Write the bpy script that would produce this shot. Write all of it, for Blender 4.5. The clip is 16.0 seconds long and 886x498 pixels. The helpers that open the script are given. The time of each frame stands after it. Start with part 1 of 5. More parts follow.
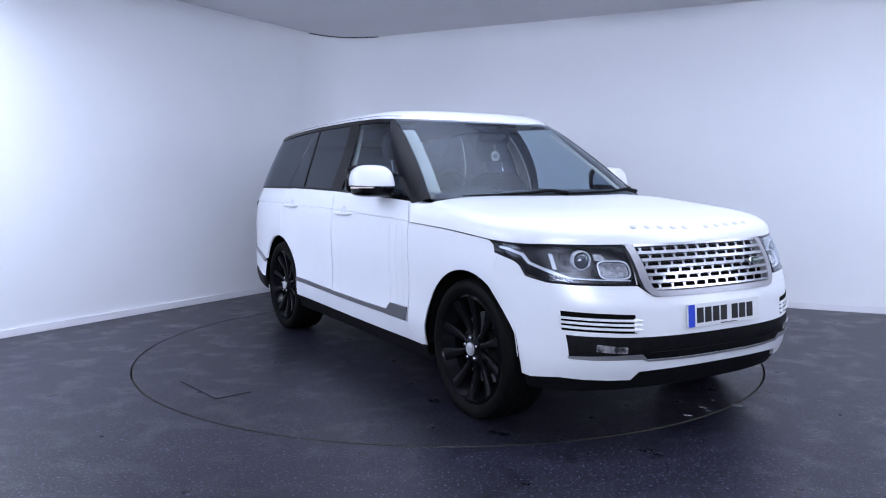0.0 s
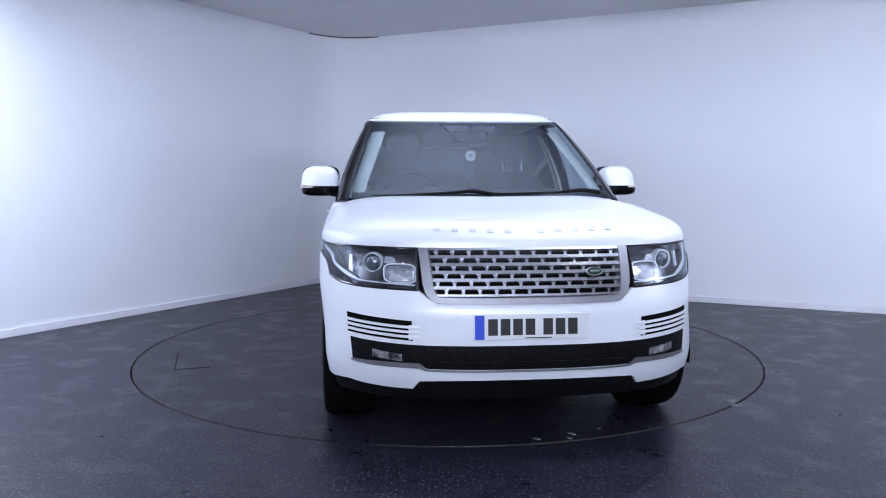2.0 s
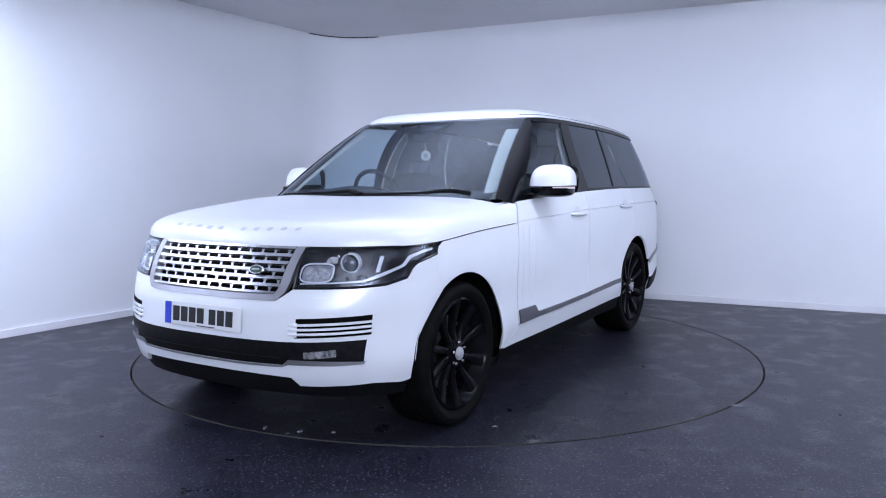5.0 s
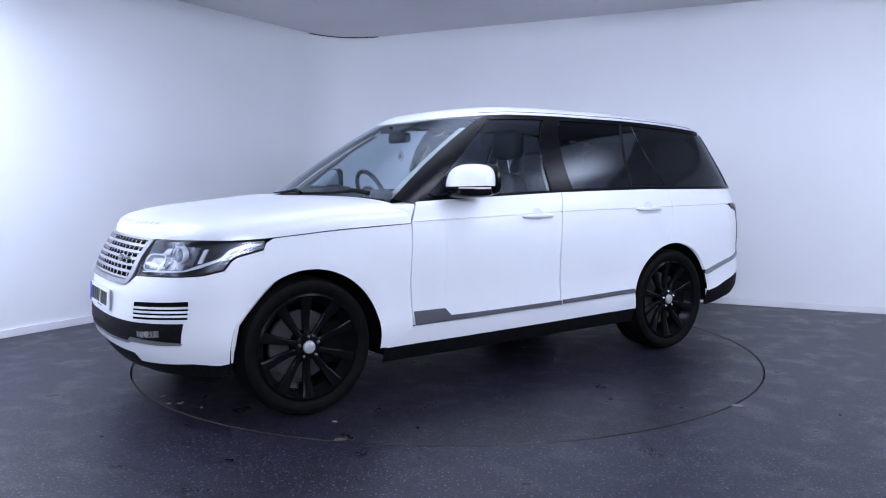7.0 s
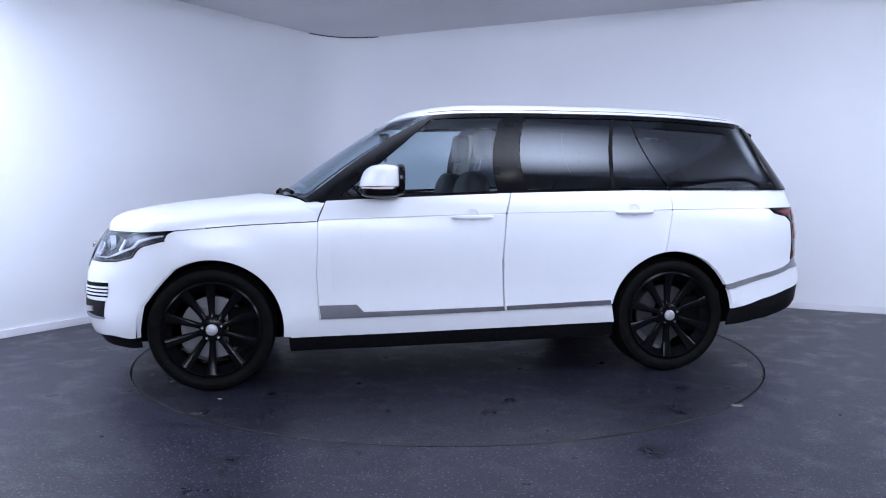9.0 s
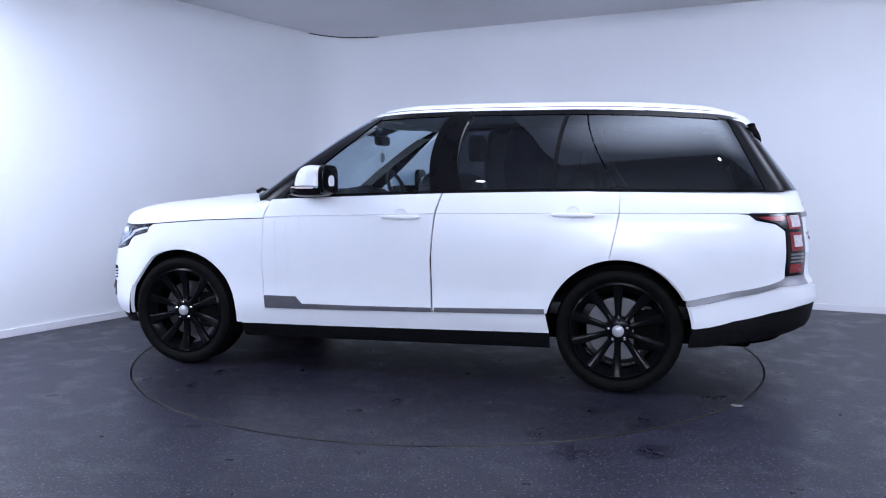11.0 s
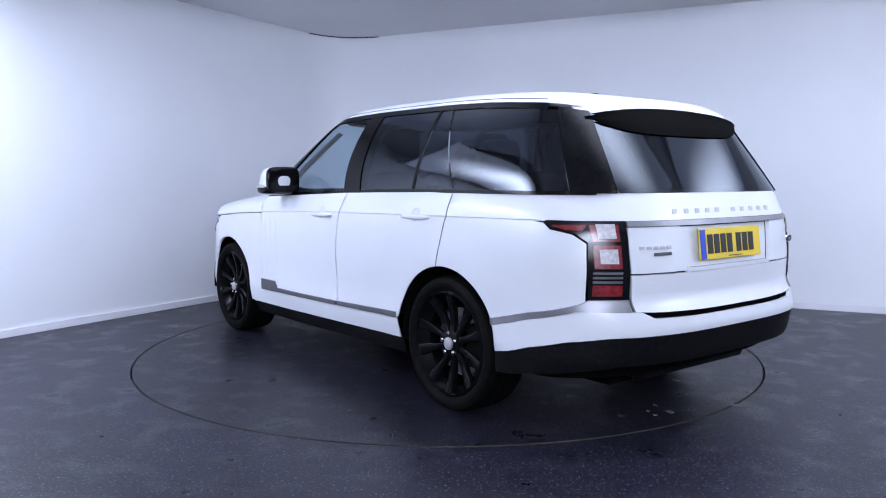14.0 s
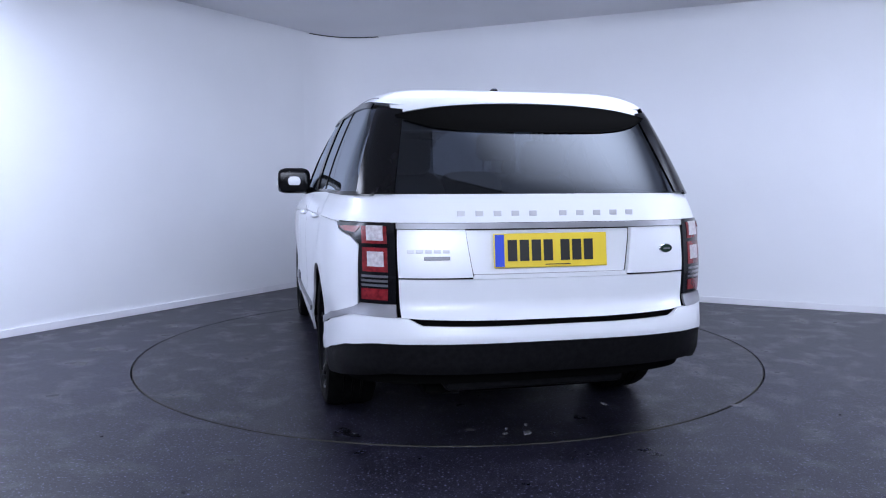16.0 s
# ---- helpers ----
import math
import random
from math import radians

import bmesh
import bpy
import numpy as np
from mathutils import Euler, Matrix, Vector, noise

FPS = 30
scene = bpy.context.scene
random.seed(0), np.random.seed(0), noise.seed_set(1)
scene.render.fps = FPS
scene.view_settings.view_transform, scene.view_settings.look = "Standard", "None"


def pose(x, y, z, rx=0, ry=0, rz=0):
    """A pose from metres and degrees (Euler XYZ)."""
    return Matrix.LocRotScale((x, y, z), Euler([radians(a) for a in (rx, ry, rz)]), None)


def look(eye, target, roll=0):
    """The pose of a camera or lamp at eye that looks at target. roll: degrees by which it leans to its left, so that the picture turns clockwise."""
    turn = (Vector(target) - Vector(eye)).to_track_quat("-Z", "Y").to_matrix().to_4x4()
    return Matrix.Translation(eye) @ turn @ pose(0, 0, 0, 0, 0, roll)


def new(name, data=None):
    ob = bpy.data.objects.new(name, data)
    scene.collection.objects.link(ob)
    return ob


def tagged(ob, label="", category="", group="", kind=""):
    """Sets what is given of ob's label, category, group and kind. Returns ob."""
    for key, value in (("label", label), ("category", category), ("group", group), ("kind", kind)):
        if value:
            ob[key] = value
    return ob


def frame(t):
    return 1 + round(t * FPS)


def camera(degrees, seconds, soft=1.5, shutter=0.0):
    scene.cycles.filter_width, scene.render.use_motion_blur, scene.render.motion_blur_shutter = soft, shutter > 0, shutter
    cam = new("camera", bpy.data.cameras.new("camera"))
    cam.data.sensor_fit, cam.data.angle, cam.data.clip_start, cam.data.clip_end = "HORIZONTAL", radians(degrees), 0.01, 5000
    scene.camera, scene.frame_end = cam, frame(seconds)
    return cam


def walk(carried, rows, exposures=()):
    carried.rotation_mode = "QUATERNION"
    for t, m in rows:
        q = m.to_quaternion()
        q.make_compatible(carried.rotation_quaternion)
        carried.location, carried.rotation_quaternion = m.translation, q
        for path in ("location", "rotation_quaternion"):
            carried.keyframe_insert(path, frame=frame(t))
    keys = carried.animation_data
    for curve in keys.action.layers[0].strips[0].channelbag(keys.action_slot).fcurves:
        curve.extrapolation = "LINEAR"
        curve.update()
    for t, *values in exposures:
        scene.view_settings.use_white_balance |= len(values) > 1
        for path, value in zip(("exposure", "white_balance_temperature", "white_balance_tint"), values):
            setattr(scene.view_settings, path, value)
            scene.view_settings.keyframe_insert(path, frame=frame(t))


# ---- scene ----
cam = camera(60.0, 16.0, soft=1.1, shutter=0.0)
EYE = (0.0, -5.804, 1.265)
AIM = (-0.00514, -4.808, 1.1755)
walk(cam, [(0.0, look(EYE, AIM, -0.05)), (16.0, look(EYE, AIM, -0.05))])

# turntable: angle of the car's nose at the start and its speed, degrees
START, SPEED = -58.86, -12.350
CAR_AT = (0.1468, 0.0994)
scene.view_settings.exposure = 0.20


# ---- world and lamps ----
def make_world():
    w = bpy.data.worlds.new("world")
    w.use_nodes = True
    bg = w.node_tree.nodes["Background"]
    bg.inputs[0].default_value = (0.6, 0.65, 0.8, 1)
    bg.inputs[1].default_value = 0.05
    scene.world = w


make_world()
CEIL = 3.01
# studio light boxes behind the camera: x, y, z, width, height, aim, strength
BOXES = [(-4.4, -2.7, 2.2, 2.6, 1.45, (-1.0, 4.0, 1.8), 6.0), (4.8, -2.7, 2.2, 2.6, 1.45, (0.8, 4.0, 1.8), 8.8), (0.0, -7.0, 2.05, 5.4, 1.3, (0, 2.5, 1.0), 12.5)]
# wide soft panels under the ceiling: x, y, length, width, turn, strength
# the last, dim one is added over the car to brighten its roof
PANELS = [(-3.5, -1.3, 2.6, 1.5, 59, 9.5), (4.0, -0.9, 2.4, 1.3, -25, 3.2), (1.5, -2.1, 3.0, 1.4, 0, 4.8), (0.0, -0.5, 4.4, 2.4, 0, 1.4)]
# small ceiling spots: x, y
SPOTS = [(-1.2, -3.6), (1.6, -3.2)]
TINT = (0.72, 0.79, 1.0)


# ---- materials ----
def mat(name, color, rough=0.5, metal=0.0, coat=0.0, spec=0.5, emit=0.0):
    m = bpy.data.materials.new(name)
    m.use_nodes = True
    b = m.node_tree.nodes["Principled BSDF"]
    b.inputs["Base Color"].default_value = (*color, 1)
    b.inputs["Roughness"].default_value = rough
    b.inputs["Metallic"].default_value = metal
    b.inputs["Coat Weight"].default_value = coat
    b.inputs["Coat Roughness"].default_value = 0.03
    b.inputs["Specular IOR Level"].default_value = spec
    if emit:
        b.inputs["Emission Color"].default_value = (*color, 1)
        b.inputs["Emission Strength"].default_value = emit
    return m


def vary(m, c1, c2, scale, rough=None, bump=0.0, bump_scale=None, detail=5.0):
    """Two-tone noise in the base colour, roughness spread and fine relief."""
    nt = m.node_tree
    b = nt.nodes["Principled BSDF"]
    tc = nt.nodes.new("ShaderNodeTexCoord")
    n = nt.nodes.new("ShaderNodeTexNoise")
    n.inputs["Scale"].default_value, n.inputs["Detail"].default_value = scale, detail
    nt.links.new(tc.outputs["Object"], n.inputs["Vector"])
    r = nt.nodes.new("ShaderNodeValToRGB")
    r.color_ramp.elements[0].position, r.color_ramp.elements[1].position = 0.35, 0.68
    r.color_ramp.elements[0].color, r.color_ramp.elements[1].color = (*c1, 1), (*c2, 1)
    nt.links.new(n.outputs["Fac"], r.inputs[0])
    nt.links.new(r.outputs[0], b.inputs["Base Color"])
    if rough:
        q = nt.nodes.new("ShaderNodeMapRange")
        q.inputs[3].default_value, q.inputs[4].default_value = rough
        nt.links.new(n.outputs["Fac"], q.inputs[0])
        nt.links.new(q.outputs[0], b.inputs["Roughness"])
    if bump:
        n2 = nt.nodes.new("ShaderNodeTexNoise")
        n2.inputs["Scale"].default_value, n2.inputs["Detail"].default_value = bump_scale or scale * 6, 3
        nt.links.new(tc.outputs["Object"], n2.inputs["Vector"])
        bp = nt.nodes.new("ShaderNodeBump")
        bp.inputs["Strength"].default_value, bp.inputs["Distance"].default_value = bump, 0.004
        nt.links.new(n2.outputs["Fac"], bp.inputs["Height"])
        nt.links.new(bp.outputs[0], b.inputs["Normal"])
    return m


def glass(name, tint, rough=0.0, ior=1.5, gain=2.0):
    """A thin pane: clear or tinted, with a mirror of its surroundings by angle."""
    m = bpy.data.materials.new(name)
    m.use_nodes = True
    nt = m.node_tree
    nt.nodes.remove(nt.nodes["Principled BSDF"])
    out = nt.nodes["Material Output"]
    tr, gl, fr, mx = (nt.nodes.new("ShaderNodeBsdfTransparent"), nt.nodes.new("ShaderNodeBsdfGlossy"),
                      nt.nodes.new("ShaderNodeLayerWeight"), nt.nodes.new("ShaderNodeMixShader"))
    tr.inputs[0].default_value = (*tint, 1)
    gl.inputs["Color"].default_value = (0.84, 0.91, 1.0, 1)
    gl.inputs["Roughness"].default_value = rough
    fr.inputs["Blend"].default_value = 0.5
    pw, sc = nt.nodes.new("ShaderNodeMath"), nt.nodes.new("ShaderNodeMath")
    pw.operation, sc.operation = "POWER", "MULTIPLY_ADD"
    pw.inputs[1].default_value = 5.0
    f0 = gain * ((ior - 1) / (ior + 1)) ** 2
    sc.inputs[1].default_value, sc.inputs[2].default_value = 1 - f0, f0
    nt.links.new(fr.outputs["Facing"], pw.inputs[0])
    nt.links.new(pw.outputs[0], sc.inputs[0])
    nt.links.new(sc.outputs[0], mx.inputs[0])
    nt.links.new(tr.outputs[0], mx.inputs[1])
    nt.links.new(gl.outputs[0], mx.inputs[2])
    nt.links.new(mx.outputs[0], out.inputs["Surface"])
    return m


def floor_material(name, dark, light, wear, gloss):
    """Dark rolled-on coating: even tone, fine sparkle, thin pale scuffs, oily patches that shine more."""
    m = mat(name, dark, 0.4, spec=gloss)
    nt = m.node_tree
    b = nt.nodes["Principled BSDF"]
    tc = nt.nodes.new("ShaderNodeTexCoord")

    def tex(scale, detail, lo, hi, stretch=None, turn=0.5):
        n = nt.nodes.new("ShaderNodeTexNoise")
        n.inputs["Scale"].default_value, n.inputs["Detail"].default_value = scale, detail
        if stretch:
            mp = nt.nodes.new("ShaderNodeMapping")
            mp.inputs["Scale"].default_value = stretch
            mp.inputs["Rotation"].default_value = (0, 0, turn)
            nt.links.new(tc.outputs["Object"], mp.inputs[0])
            nt.links.new(mp.outputs[0], n.inputs["Vector"])
        else:
            nt.links.new(tc.outputs["Object"], n.inputs["Vector"])
        r = nt.nodes.new("ShaderNodeMapRange")
        r.inputs[1].default_value, r.inputs[2].default_value = lo, hi
        nt.links.new(n.outputs["Fac"], r.inputs[0])
        return r.outputs[0]

    def times(a, k):
        x = nt.nodes.new("ShaderNodeMath")
        x.operation = "MULTIPLY"
        nt.links.new(a, x.inputs[0])
        if isinstance(k, float):
            x.inputs[1].default_value = k
        else:
            nt.links.new(k, x.inputs[1])
        return x.outputs[0]

    def mix(fac, a, c):
        x = nt.nodes.new("ShaderNodeMix")
        x.data_type = "RGBA"
        nt.links.new(fac, x.inputs[0])
        for sock, v in ((x.inputs[6], a), (x.inputs[7], c)):
            if isinstance(v, tuple):
                sock.default_value = (*v, 1)
            else:
                nt.links.new(v, sock)
        return x.outputs[2]

    cloud = tex(0.9, 4, 0.35, 0.68)
    blot = tex(4.5, 8, 0.5, 0.72)
    grain = tex(170, 2, 0.42, 0.72)
    speck = tex(75, 1, 0.63, 0.70)
    mottle = tex(13, 7, 0.46, 0.66)
    scuff = times(tex(2.6, 9, 0.58, 0.72, (1, 6, 1)), tex(30, 4, 0.4, 0.62))
    chip = times(tex(7.0, 10, 0.66, 0.70), tex(1.1, 2, 0.5, 0.62))
    col = mix(cloud, dark, light)
    col = mix(times(grain, 0.55), col, tuple(c * 1.7 for c in light))
    col = mix(times(mottle, 0.35), col, tuple(c * 1.8 for c in light))
    col = mix(times(blot, 0.6), col, tuple(c * 0.5 for c in dark))
    col = mix(times(scuff, wear), col, tuple(c * 2.6 for c in light))
    col = mix(times(chip, wear), col, (0.10, 0.095, 0.10))
    col = mix(times(speck, 0.8), col, (0.16, 0.16, 0.27))
    nt.links.new(col, b.inputs["Base Color"])
    r = nt.nodes.new("ShaderNodeMapRange")
    r.inputs[3].default_value, r.inputs[4].default_value = 0.40, 0.24
    nt.links.new(blot, r.inputs[0])
    nt.links.new(r.outputs[0], b.inputs["Roughness"])
    bp = nt.nodes.new("ShaderNodeBump")
    bp.inputs["Strength"].default_value, bp.inputs["Distance"].default_value = 0.3, 0.0012
    nt.links.new(grain, bp.inputs["Height"])
    nt.links.new(bp.outputs[0], b.inputs["Normal"])
    return m


M_WALL = vary(mat("wall_paint", (0.84, 0.85, 0.87), 0.6), (0.82, 0.83, 0.855), (0.86, 0.87, 0.89), 0.8, (0.5, 0.65), 0.06, 60)
M_CEIL = vary(mat("ceiling_paint", (0.75, 0.75, 0.78), 0.8), (0.72, 0.72, 0.75), (0.78, 0.78, 0.81), 0.6, None, 0.05, 40)
M_SKIRT = vary(mat("skirting_paint", (0.8, 0.8, 0.83), 0.4), (0.76, 0.76, 0.79), (0.82, 0.82, 0.85), 3.0)
M_DOOR = vary(mat("shutter_grey", (0.3, 0.3, 0.32), 0.6), (0.26, 0.26, 0.28), (0.33, 0.33, 0.35), 2.0)
M_FLOOR = floor_material("floor_coating", (0.0064, 0.0062, 0.0112), (0.0118, 0.0114, 0.0205), 0.25, 0.30)
M_TABLE = floor_material("turntable_coating", (0.0038, 0.0037, 0.0060), (0.0085, 0.0082, 0.0130), 0.8, 0.30)
M_GAP = mat("gap_black", (0.004, 0.004, 0.004), 0.9)
M_DEBRIS = vary(mat("paint_flake", (0.2, 0.2, 0.21), 0.7), (0.10, 0.10, 0.11), (0.26, 0.26, 0.28), 30)


def softbox_material(name, strength):
    """A cloth front that glows most in its middle."""
    m = mat(name, TINT, 0.8)
    nt = m.node_tree
    b = nt.nodes["Principled BSDF"]
    tc, gr, ma, mu = (nt.nodes.new("ShaderNodeTexCoord"), nt.nodes.new("ShaderNodeTexGradient"), nt.nodes.new("ShaderNodeMapping"), nt.nodes.new("ShaderNodeMapRange"))
    gr.gradient_type = "SPHERICAL"
    ma.inputs["Location"].default_value = (-1.0, -1.0, 0)
    ma.inputs["Scale"].default_value = (2.0, 2.0, 0)
    nt.links.new(tc.outputs["Generated"], ma.inputs[0])
    nt.links.new(ma.outputs[0], gr.inputs[0])
    mu.interpolation_type = "SMOOTHSTEP"
    mu.inputs[3].default_value, mu.inputs[4].default_value = strength * 0.12, strength * 2.4
    nt.links.new(gr.outputs["Fac"], mu.inputs[0])
    b.inputs["Emission Color"].default_value = (*TINT, 1)
    nt.links.new(mu.outputs[0], b.inputs["Emission Strength"])
    return m


M_SPOT = mat("spot_light", (0.95, 0.97, 1.0), 0.4, emit=60.0)
M_ALU = mat("aluminium_trim", (0.6, 0.6, 0.62), 0.35, 1.0)

M_PAINT = vary(mat("white_paint", (0.70, 0.715, 0.745), 0.3, 0, 0.35), (0.69, 0.705, 0.735), (0.71, 0.725, 0.755), 4.0, (0.28, 0.36))
M_GLOSS = mat("gloss_black", (0.006, 0.006, 0.008), 0.14, 0, 0.15, 0.35)
M_SATIN = vary(mat("satin_black", (0.004, 0.004, 0.005), 0.12, spec=0.13), (0.003, 0.003, 0.004), (0.005, 0.005, 0.006), 12, (0.11, 0.17))
M_PLASTIC = vary(mat("black_plastic", (0.008, 0.008, 0.009), 0.55, spec=0.08), (0.004, 0.004, 0.005), (0.008, 0.008, 0.009), 40, (0.45, 0.62), 0.15, 400)
# near-black for dark parts; also holds the shade of recesses and panel gaps
M_DARK = mat("black_and_recess_shade", (0.003, 0.003, 0.003), 0.9, spec=0.05)
M_RUBBER = vary(mat("tyre_rubber", (0.006, 0.006, 0.006), 0.6, spec=0.05), (0.003, 0.003, 0.003), (0.006, 0.006, 0.006), 20, (0.5, 0.7), 0.2, 300)
M_RIM = mat("black_alloy", (0.004, 0.004, 0.005), 0.16, 0.0, 0.0, 0.08)
M_CHROME = mat("chrome", (0.75, 0.75, 0.77), 0.12, 1.0)
M_SILVER = vary(mat("satin_silver", (0.28, 0.28, 0.3), 0.45, 0.75), (0.26, 0.26, 0.28), (0.31, 0.31, 0.33), 8)
M_MARK = mat("mark_grey", (0.52, 0.52, 0.54), 0.4, 0.2)
M_TRIM = vary(mat("grey_trim", (0.12, 0.12, 0.135), 0.4, 0.5), (0.105, 0.105, 0.12), (0.135, 0.135, 0.15), 8)
M_STEEL = mat("disc_steel", (0.16, 0.16, 0.17), 0.4, 0.9)
M_CLEAR = glass("clear_glass", (0.68, 0.77, 0.82), 0.0, 1.5, 1.0)
M_TINT = glass("privacy_glass", (0.04, 0.046, 0.06), 0.02, 1.5, 1.25)
M_LENS = glass("lamp_lens", (0.9, 0.92, 0.95), 0.0, 1.45, 1.0)
M_RED = vary(mat("red_lens", (0.2, 0.016, 0.02), 0.25, 0, 0.3), (0.13, 0.010, 0.014), (0.24, 0.02, 0.026), 50)
M_BEIGE = vary(mat("beige_trim", (0.48, 0.46, 0.41), 0.7), (0.44, 0.42, 0.37), (0.52, 0.5, 0.45), 14)
M_LEATHER = vary(mat("dark_leather", (0.012, 0.012, 0.014), 0.5, spec=0.25), (0.008, 0.008, 0.010), (0.016, 0.016, 0.019), 30, (0.4, 0.6))
M_BOWL = vary(mat("lamp_bowl", (0.12, 0.12, 0.13), 0.25, 0.6), (0.03, 0.03, 0.034), (0.13, 0.13, 0.14), 14)
M_CAP = mat("cap_silver", (0.4, 0.4, 0.42), 0.4, 0.25)
M_PLATE_W = mat("plate_white", (0.66, 0.67, 0.68), 0.4)
M_PLATE_Y = mat("plate_yellow", (0.75, 0.55, 0.04), 0.4)
M_BLUE = mat("plate_blue", (0.02, 0.06, 0.5), 0.4)
M_INK = mat("plate_ink", (0.01, 0.01, 0.01), 0.5)
M_GREEN = mat("badge_green", (0.02, 0.05, 0.035), 0.3, 0.3)
M_AMBER = mat("amber_lens", (0.6, 0.5, 0.48), 0.3)
M_RING = vary(mat("worn_steel_edge", (0.03, 0.03, 0.03), 0.6, 0.3), (0.008, 0.008, 0.008), (0.09, 0.085, 0.07), 1.6)


# ---- mesh helpers ----
def part(name, bm, material, parent, label="", smooth=True):
    me = bpy.data.meshes.new(name)
    for f in bm.faces:
        f.smooth = smooth
    bm.to_mesh(me)
    bm.free()
    me.materials.append(material)
    if smooth:
        me.set_sharp_from_angle(angle=radians(38))
    ob = new(name, me)
    ob.parent = parent
    if label:
        tagged(ob, label)
    return ob


def thing(name, bm, material, label, category, group="", kind="", smooth=False):
    ob = part(name, bm, material, None, "", smooth)
    return tagged(ob, label, category, group, kind)


def box(bm, sx, sy, sz, m=None, bevel=0.0):
    """A bevelled box of the given size, centred, at the pose m."""
    r = bmesh.ops.create_cube(bm, size=1)
    vs = r["verts"]
    bmesh.ops.scale(bm, vec=(sx, sy, sz), verts=vs)
    if bevel:
        es = list({e for v in vs for e in v.link_edges})
        rr = bmesh.ops.bevel(bm, geom=es, offset=bevel, segments=2, affect="EDGES", profile=0.5)
        vs = list({v for f in rr["faces"] for v in f.verts} | {v for v in vs if v.is_valid})
        seen, stack = set(vs), list(vs)
        while stack:
            v = stack.pop()
            for e in v.link_edges:
                o = e.other_vert(v)
                if o not in seen:
                    seen.add(o)
                    stack.append(o)
        vs = list(seen)
    if m is not None:
        bmesh.ops.transform(bm, matrix=m, verts=vs)
    return vs


def lathe(bm, prof, n=48, axis="y", close=False):
    """Turn a profile of (radius, offset) round an axis."""
    rings = []
    for r, h in prof:
        ring = []
        for i in range(n):
            a = 2 * math.pi * i / n
            p = {"y": (r * math.cos(a), h, r * math.sin(a)), "z": (r * math.cos(a), r * math.sin(a), h),
                 "x": (h, r * math.cos(a), r * math.sin(a))}[axis]
            ring.append(bm.verts.new(p))
        rings.append(ring)
    pairs = list(zip(rings, rings[1:])) + ([(rings[-1], rings[0])] if close else [])
    for a, b in pairs:
        for i in range(n):
            bm.faces.new((a[i], a[(i + 1) % n], b[(i + 1) % n], b[i]))
    if not close:
        for ring, rev in ((rings[0], False), (rings[-1], True)):
            if (ring[0].co - ring[n // 2].co).length > 1e-4:
                bm.faces.new(ring[::-1] if not rev else ring)
    bmesh.ops.recalc_face_normals(bm, faces=bm.faces)
    return rings


def tube(bm, pts, r, n=8):
    """A round bar along points."""
    pts = [Vector(p) for p in pts]
    rings = []
    for i, p in enumerate(pts):
        d = (pts[min(i + 1, len(pts) - 1)] - pts[max(i - 1, 0)]).normalized()
        s = d.cross(Vector((0, 0, 1)))
        if s.length < 1e-3:
            s = d.cross(Vector((1, 0, 0)))
        s.normalize()
        t = s.cross(d)
        rr = r[i] if isinstance(r, (list, tuple)) else r
        rings.append([bm.verts.new(p + (s * math.cos(a) + t * math.sin(a)) * rr) for a in [2 * math.pi * k / n for k in range(n)]])
    for a, b in zip(rings, rings[1:]):
        for i in range(n):
            bm.faces.new((a[i], a[(i + 1) % n], b[(i + 1) % n], b[i]))
    bm.faces.new(rings[0][::-1])
    bm.faces.new(rings[-1])


def interp(table, z):
    xs = [a for a, _ in table]
    return float(np.interp(z, xs, [b for _, b in table]))


def smooth_table(table, step=0.02):
    """A finer, rounded copy of a table of (key, value)."""
    xs = np.arange(table[0][0], table[-1][0] + 1e-6, step / 2)
    ys = np.interp(xs, [a for a, _ in table], [b for _, b in table])
    k = np.ones(5) / 5
    pad = np.concatenate([2 * ys[0] - ys[4:0:-1], ys, 2 * ys[-1] - ys[-2:-6:-1]])
    return list(zip(xs, np.convolve(pad, k, "same")[4:-4]))


# ---- room ----
LDIR = Vector((0.5146, 0.8574, 0))
RDIR = Vector((0.9032, -0.4293, 0))
CORNER = Vector((-1.348, 3.99, 0))


def room_outline():
    """The room's plan, counter-clockwise from the back wall; the seen corner is rounded."""
    cut, n = 0.68, 12
    a, b = CORNER - LDIR * cut, CORNER + RDIR * cut
    arc = []
    for i in range(n + 1):
        t = i / n
        arc.append(a * (1 - t) ** 2 + CORNER * 2 * t * (1 - t) + b * t * t)
    pts = [Vector((-8.4, -7.78, 0)), Vector((6.9, -7.78, 0)), Vector((7.3, -0.12, 0))]
    return pts + arc[::-1]


OUT = room_outline()


def wall_run(name, pts, label, material, h0, h1, thick, kind="structure"):
    """A wall of some thickness along plan points, the room on its left side when walking from first to last."""
    bm = bmesh.new()
    inn, outs = [], []
    for i, p in enumerate(pts):
        d = (pts[min(i + 1, len(pts) - 1)] - pts[max(i - 1, 0)]).normalized()
        nrm = Vector((d.y, -d.x, 0))
        inn.append(p)
        outs.append(p + nrm * thick)
    grid = []
    for p, q in zip(inn, outs):
        grid.append([bm.verts.new((p.x, p.y, h0)), bm.verts.new((p.x, p.y, h1)), bm.verts.new((q.x, q.y, h1)), bm.verts.new((q.x, q.y, h0))])
    for a, b in zip(grid, grid[1:]):
        for k in range(4):
            bm.faces.new((a[k], a[(k + 1) % 4], b[(k + 1) % 4], b[k]))
    bm.faces.new(grid[0])
    bm.faces.new(grid[-1][::-1])
    bmesh.ops.recalc_face_normals(bm, faces=bm.faces)
    return thing(name, bm, material, label, "wall" if "wall" in name else "trim", kind=kind, smooth=True)


